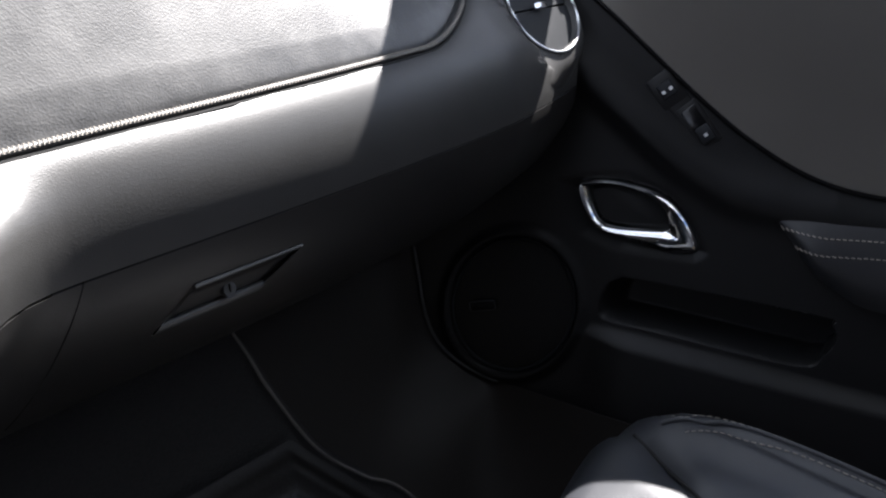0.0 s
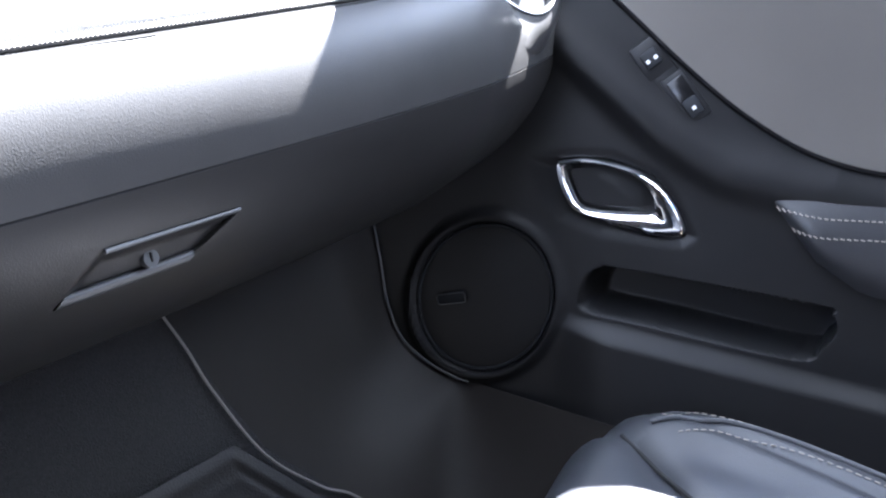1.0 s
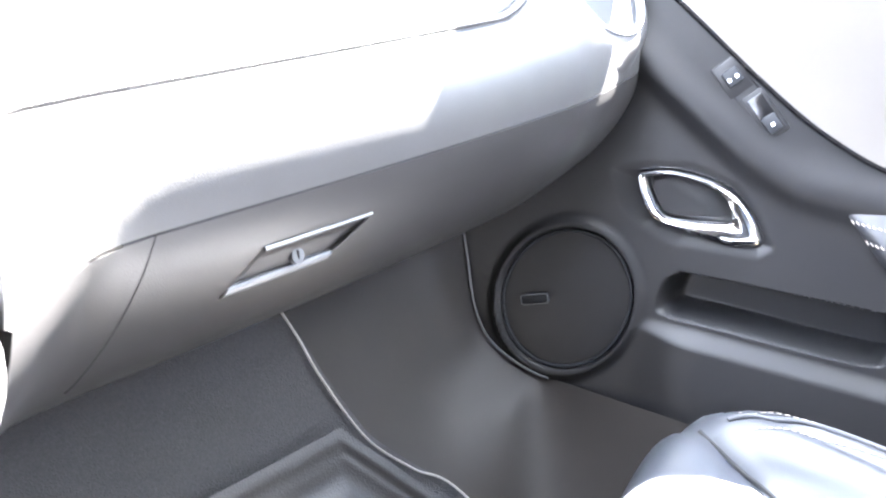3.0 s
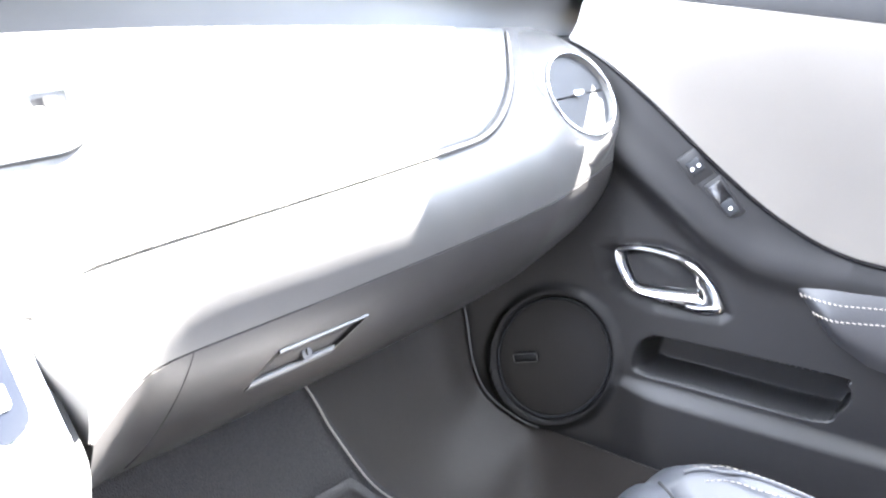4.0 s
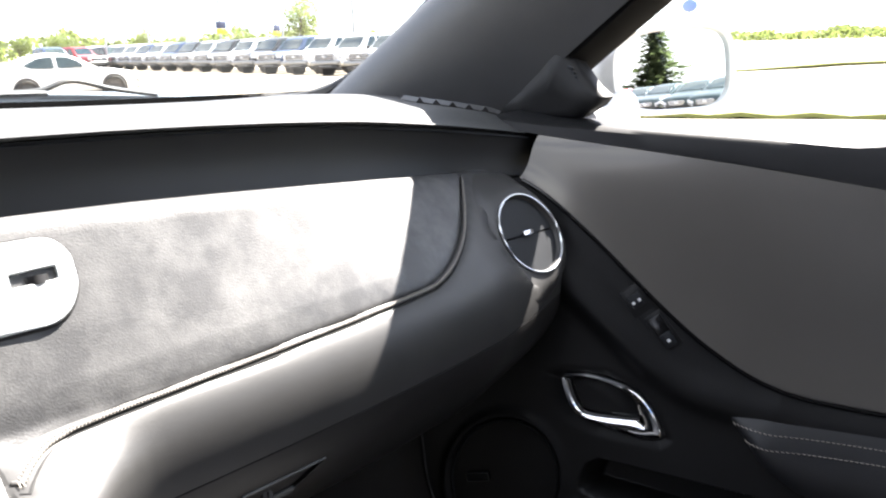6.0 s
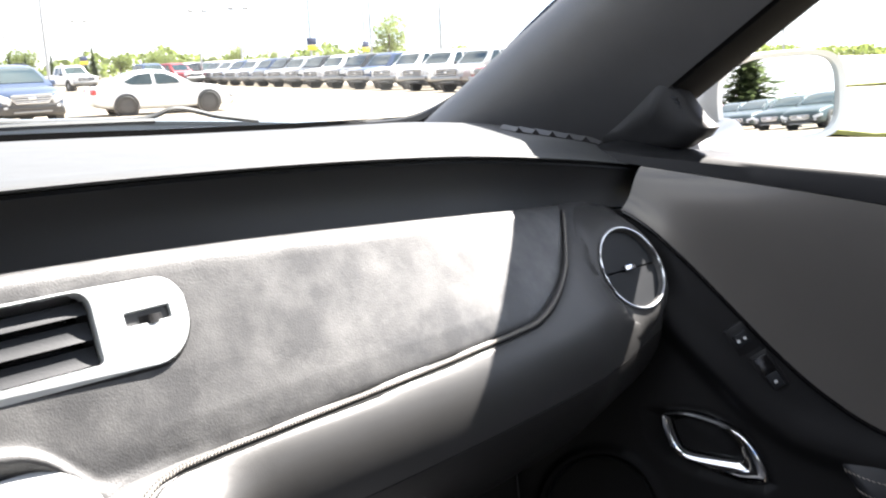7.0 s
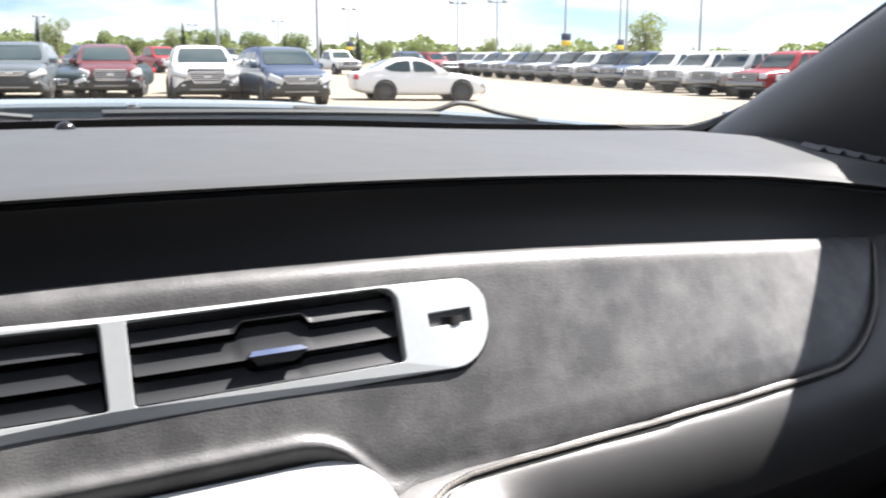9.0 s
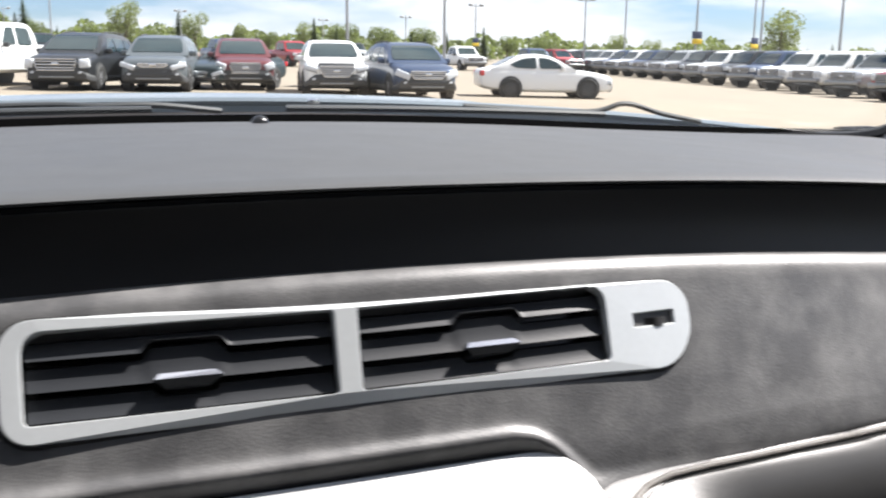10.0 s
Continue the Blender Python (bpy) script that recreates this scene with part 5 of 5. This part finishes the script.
put(vehicle("suv", "suv", WHITE, "white crossover with dark bonnet guard and bright grille", "car", style="hex"), 7.25, 28.6, -10, 1.06)
put(vehicle("suv", "suv", paint("blue_paint", (0.035, 0.055, 0.105)), "blue crossover seen from its nose", "car"), 9.55, 26.9, -4, 1.06)
put(vehicle("sedan", "sedan", WHITE, "white sedan with dark wheels standing side-on", "car", DARKRIM), 17.1, 29.5, 75.5)
put(vehicle("sedan", "sedan", paint("dark_green_paint", (0.03, 0.045, 0.05)), "dark hatchback half hidden behind the crossovers", "car"), 3.55, 32.2, -40)
put(vehicle("sedan", "sedan", paint("silver_car_paint", (0.42, 0.43, 0.44)), "silver sedan behind the white one", "car"), 12.0, 34.0, 60)
put(vehicle("suv", "suv", paint("red_paint", (0.38, 0.03, 0.03)), "red car far behind the crossovers", "car"), 1.2, 45.0, 0)
white_truck = put(vehicle("pickup", "pickup", WHITE, "white pickup truck in the long row", "pickup truck", group="row of pickup trucks"), -3.9, 31.0, -30)
ROW = "row of pickup trucks"
trucks = [white_truck,
          vehicle("pickup", "pickup", paint("black_truck_paint", (0.018, 0.019, 0.022)), "black pickup truck in the long row", "pickup truck", group=ROW),
          vehicle("pickup", "pickup", paint("blue_truck_paint", (0.03, 0.052, 0.11)), "blue pickup truck in the long row", "pickup truck", group=ROW),
          vehicle("pickup", "pickup", paint("silver_truck_paint", (0.38, 0.39, 0.40)), "silver pickup truck in the long row", "pickup truck", group=ROW),
          vehicle("pickup", "pickup", paint("red_truck_paint", (0.30, 0.02, 0.025)), "dark red pickup truck in the long row", "pickup truck", group=ROW)]
order = [0, 1, 4, 3, 0, 0, 2, 1, 0, 1, 3, 1, 2, 0, 2, 0, 3, 0, 1, 0, 3, 2]
placed = set()
for i, k in enumerate(order):
    q = i - 2
    x, y = 29.3 + 0.87 * q, 29.0 + 3.35 * q
    m = pose(x, y, ground_z(x, y), 0, 0, -88 + random.uniform(-2, 2))
    if k in placed or k == 0:
        copy_thing(trucks[k], m)
    else:
        trucks[k].matrix_basis = m
        placed.add(k)
for i in range(16):
    x, y = -16 + 4.6 * i + random.uniform(-0.6, 0.6), 70 + random.uniform(-2, 6)
    copy_thing(trucks[(i * 7) % 5], pose(x, y, ground_z(x, y), 0, 0, random.uniform(-14, 14)))
# the row behind, which the door mirror shows
behind = vehicle("sedan", "sedan", paint("dark_teal_paint", (0.03, 0.05, 0.055)), "dark hatchback in the row behind", "car", group="cars behind")
behind.matrix_basis = pose(21.5, -44.0, 0, 0, 0, 235)
for x, y in ((20.6, -38.6), (19.6, -34.0), (22.6, -49.5)):
    copy_thing(behind, pose(x, y, 0, 0, 0, 235))
red_behind = vehicle("sedan", "sedan", paint("bright_red_paint", (0.45, 0.03, 0.05)), "red hatchback in the row behind", "car", group="cars behind")
red_behind.matrix_basis = pose(22.2, -52.0, 0, 0, 0, 235)

far_red = vehicle("sedan", "sedan", paint("faded_red_paint", (0.42, 0.05, 0.05)), "red hatchback standing side-on beyond the lot", "car")
put(far_red, 64.5, 36.5, 28)

# grass verge, lawn, drain and sign to the right
GRASS = material("grass", (0.16, 0.17, 0.05), 0.9, vary=0.35, scale=6)
verge = part("grass_verge", shell(lambda x, y: Vector((x, y, ground_z(x, y) + 0.05 + 0.03 * math.sin(x * 9) * math.sin(y * 7))), span(10.4, 12.2, 12), span(-8, 8, 40), (0, 0, -0.05)), GRASS)
tagged(verge, "narrow strip of sunlit grass", "grass", kind="stuff")
lawn = part("lawn", shell(lambda x, y: Vector((x, y, ground_z(x, y) + 0.07 + 0.04 * math.sin(x * 1.3) * math.sin(y * 1.1))), span(27, 90, 30), span(-60, 21, 30), (0, 0, -0.05)), GRASS)
tagged(lawn, "wide lawn beyond the lot", "grass", kind="stuff")
drain = thing("storm_drain", "dark iron storm drain grate set in the lot", "drain", (14.7, 15.4, ground_z(14.7, 15.4)))
part("drain_frame", one_box((0.9, 0.6, 0.03), pose(0, 0, 0.012), 0.01), PLASTIC, drain)
for k in range(6):
    part("drain_bar", one_box((0.05, 0.5, 0.02), pose(-0.35 + 0.14 * k, 0, 0.035), 0.005), DARKRIM, drain)

# ---- trees ----
BARK = material("bark", (0.10, 0.08, 0.06), 0.9, vary=0.3, scale=8)


def leaf_material(name, c):
    m = material(name, c, 0.55, vary=0.45, scale=1.3)
    n, l = m.node_tree.nodes, m.node_tree.links
    b = n["Principled BSDF"]
    thin, mixer = n.new("ShaderNodeBsdfTranslucent"), n.new("ShaderNodeMixShader")
    thin.inputs["Color"].default_value = (c[0] * 1.7, c[1] * 1.7, c[2] * 1.3, 1)
    mixer.inputs["Fac"].default_value = 0.45
    l.new(b.outputs["BSDF"], mixer.inputs[1])
    l.new(thin.outputs["BSDF"], mixer.inputs[2])
    l.new(mixer.outputs["Shader"], n["Material Output"].inputs["Surface"])
    return m


LEAF = leaf_material("leaves", (0.11, 0.135, 0.052))
LEAF2 = leaf_material("pale_leaves", (0.14, 0.165, 0.07))
NEEDLE = leaf_material("spruce_needles", (0.060, 0.080, 0.042))


def broad_tree(h, spread, mat, seed, n=2600):
    rng = random.Random(seed)
    t = thing("tree", "leafy green tree with an uneven crown", "tree")
    tb = bmesh.new()
    tube(tb, [Vector((0, 0, 0)), Vector((0.05, 0.03, h * 0.3)), Vector((0.1, -0.05, h * 0.65))], lambda q: h * 0.022 * (1 - 0.6 * q), 7)
    lobes = []
    for k in range(7):
        a = rng.uniform(0, math.tau)
        c = Vector((math.cos(a) * spread * rng.uniform(0.2, 0.62), math.sin(a) * spread * rng.uniform(0.2, 0.62), h * rng.uniform(0.30, 0.82)))
        lobes.append((c, spread * rng.uniform(0.32, 0.55)))
        tube(tb, [Vector((0.03, 0, h * 0.28)), c * 0.6 + Vector((0, 0, h * 0.12)), c], lambda q: h * 0.009 * (1.1 - q), 5)
    part("trunk", tb, BARK, t)
    cb = bmesh.new()
    for k in range(n):
        c, r = rng.choice(lobes)
        d = Vector((rng.gauss(0, 1), rng.gauss(0, 1), rng.gauss(0, 0.85))).normalized()
        p = c + d * r * rng.uniform(0.55, 1.08)
        s = spread * rng.uniform(0.022, 0.055)
        m = Matrix.Translation(p) @ Euler((rng.uniform(0, 6), rng.uniform(0, 6), rng.uniform(0, 6))).to_matrix().to_4x4()
        vs = [cb.verts.new(m @ Vector((s * math.cos(a) * rng.uniform(0.6, 1.1), s * math.sin(a) * rng.uniform(0.6, 1.1), s * 0.25 * rng.uniform(-1, 1)))) for a in (0, 1.2, 2.5, 3.8, 5.1)]
        cb.faces.new(vs)
    part("crown", cb, mat, t, smooth=False)
    return t


def spruce(h, seed, wide=0.25, boughs=170):
    rng = random.Random(seed)
    t = thing("spruce", "dark green spruce with drooping boughs", "tree")
    part("trunk", tube(bmesh.new(), [Vector((0, 0, 0)), Vector((0, 0, h * 0.98))], lambda q: h * 0.02 * (1.05 - q), 7), BARK, t)
    cb = bmesh.new()
    for k in range(boughs):
        z = h * (0.08 + 0.9 * (k / boughs) ** 0.95)
        reach = h * wide * (1 - z / h) ** 0.8 * rng.uniform(0.6, 1.2) + 0.05
        a = k * 2.4 + rng.uniform(-0.3, 0.3)
        d, side = Vector((math.cos(a), math.sin(a), 0)), Vector((-math.sin(a), math.cos(a), 0))
        for j in range(5):
            q = (j + 0.4) / 5
            p = Vector((0, 0, z)) + d * reach * q + Vector((0, 0, -reach * 0.28 * q))
            w = reach * 0.30 * (1.1 - q) + 0.03
            vs = [cb.verts.new(p + d * reach * 0.26 * dx + side * w * dy + Vector((0, 0, rng.uniform(-0.06, 0.06) * reach - abs(dy) * w * 0.5))) for dx, dy in ((-1, 0), (-0.2, -1), (1, -0.25), (1.1, 0.2), (-0.2, 1))]
            cb.faces.new(vs)
    part("boughs", cb, NEEDLE, t, smooth=False)
    return t


kinds = [broad_tree(6.5, 3.4, LEAF, 3), broad_tree(5.5, 3.6, LEAF2, 8), broad_tree(7.5, 2.9, LEAF2, 15), spruce(7.0, 4), spruce(6.0, 9)]
big = kinds[2]
big.matrix_basis = pose(77, 92, ground_z(77, 92))
kinds[0].matrix_basis, kinds[1].matrix_basis, kinds[3].matrix_basis, kinds[4].matrix_basis = pose(-18, 150, ground_z(-18, 150)), pose(-10, 155, ground_z(-10, 155)), pose(-6, 140, ground_z(-6, 140)), pose(33, 140, ground_z(33, 140))
rng = random.Random(11)
for i in range(76):
    x = -42 + 2.75 * i + rng.uniform(-2.5, 2.5)
    k = rng.choice((0, 0, 1, 1, 2, 3, 4, 3, 4))
    sc = rng.uniform(0.55, 0.95) * (1.0 if x < 75 else 0.8)
    y = 150 + rng.uniform(-14, 24)
    copy_thing(kinds[k], pose(x, y, ground_z(x, y), 0, 0, rng.uniform(0, 360)) @ Matrix.Scale(sc, 4))
spruce(10.0, 21, 0.40, 260).matrix_basis = pose(39.4, -80.3, 0)

# far woods behind the single trees
rng = random.Random(5)
wb_ = bmesh.new()
for i in range(24000):
    a = rng.uniform(-0.55, 1.9)
    d = rng.uniform(205, 235)
    p = Vector((math.sin(a) * d, math.cos(a) * d, rng.uniform(0, 1) ** 0.8 * (4.6 + 1.0 * math.sin(a * 31) + 0.8 * math.sin(a * 83) + 0.6 * math.sin(a * 190)) + 0.2))
    p.z = p.z * (0.9 if a < 1.0 else 0.4) + ground_z(p.x, p.y)
    s = rng.uniform(0.25, 0.6)
    m = Matrix.Translation(p) @ Euler((rng.uniform(0, 6), rng.uniform(0, 6), rng.uniform(0, 6))).to_matrix().to_4x4()
    wb_.faces.new([wb_.verts.new(m @ Vector((s * math.cos(q), s * math.sin(q), s * rng.uniform(-0.3, 0.3)))) for q in (0, 1.3, 2.5, 3.7, 5.0)])
tagged(part("far_woods", wb_, LEAF, smooth=False), "distant band of green woods along the horizon", "woods", kind="stuff")

# ---- light poles ----
POLE = material("galvanised_pole", (0.30, 0.31, 0.32), 0.5, metal=0.6, vary=0.1)
BANNER = material("dark_blue_banner", (0.03, 0.04, 0.09), 0.7, vary=0.1)
YELLOW = material("yellow_banner", (0.65, 0.45, 0.03), 0.7, vary=0.1)


def light_pole(h, banner):
    p = thing("light_pole", "grey parking lot light pole with floodlights" + (" and a banner" if banner else ""), "light pole", group="lot light poles")
    part("pole", tube(bmesh.new(), [Vector((0, 0, 0)), Vector((0, 0, h))], lambda q: 0.11 * (1 - 0.4 * q), 8), POLE, p)
    part("crossarm", one_box((1.6, 0.08, 0.08), pose(0, 0, h - 0.4), 0.02), POLE, p)
    for sx in (-0.8, 0.8):
        part("floodlight", one_box((0.5, 0.35, 0.32), pose(sx, -0.1, h - 0.25, 25), 0.05), POLE, p)
    if banner:
        part("banner", one_box((0.95, 0.05, 0.55), pose(0, -0.14, h * 0.35 + 0.5), 0.02), BANNER, p)
        part("banner", one_box((0.95, 0.05, 0.40), pose(0, -0.14, h * 0.35 + 0.0), 0.02), YELLOW, p)
    return p


pole_a, pole_b = light_pole(8.0, False), light_pole(8.0, True)
pole_a.matrix_basis = pose(15.7, 58.3, ground_z(15.7, 58.3))
pole_b.matrix_basis = pose(46.4, 65.5, ground_z(46.4, 65.5))
for x, y, sc, b in ((22.1, 58.3, 1.0, 0), (-1.6, 80.4, 0.72, 0), (32.0, 95.2, 0.62, 0), (38.7, 92.6, 0.80, 1), (41.4, 74.6, 0.80, 0), (44.4, 72.9, 0.82, 0), (56.2, 70.7, 0.95, 1), (49.1, 61.0, 0.98, 0), (47.8, 51.4, 1.0, 0), (10, 100, 0.6, 0), (-6, 100, 0.55, 0), (24, 98, 0.55, 0)):
    copy_thing(pole_b if b else pole_a, pose(x, y, ground_z(x, y), 0, 0, random.uniform(-20, 20)) @ Matrix.Scale(sc, 4))

sign = thing("oval_sign", "blue oval sign on a tall pole", "sign", (106.5, 55.5, ground_z(106.5, 55.5)))
part("pole", tube(bmesh.new(), [Vector((0, 0, 0)), Vector((0, 0, 5.0))], 0.12, 8), POLE, sign)
sg = bmesh.new()
bmesh.ops.create_uvsphere(sg, u_segments=28, v_segments=14, radius=1.0, matrix=Matrix.Translation((0, 0, 4.9)) @ pose(0, 0, 0, 0, 0, 60) @ Matrix.Diagonal((1.6, 0.25, 0.75, 1)))
part("panel", sg, material("sign_blue", (0.12, 0.20, 0.42), 0.4, vary=0.05), sign)
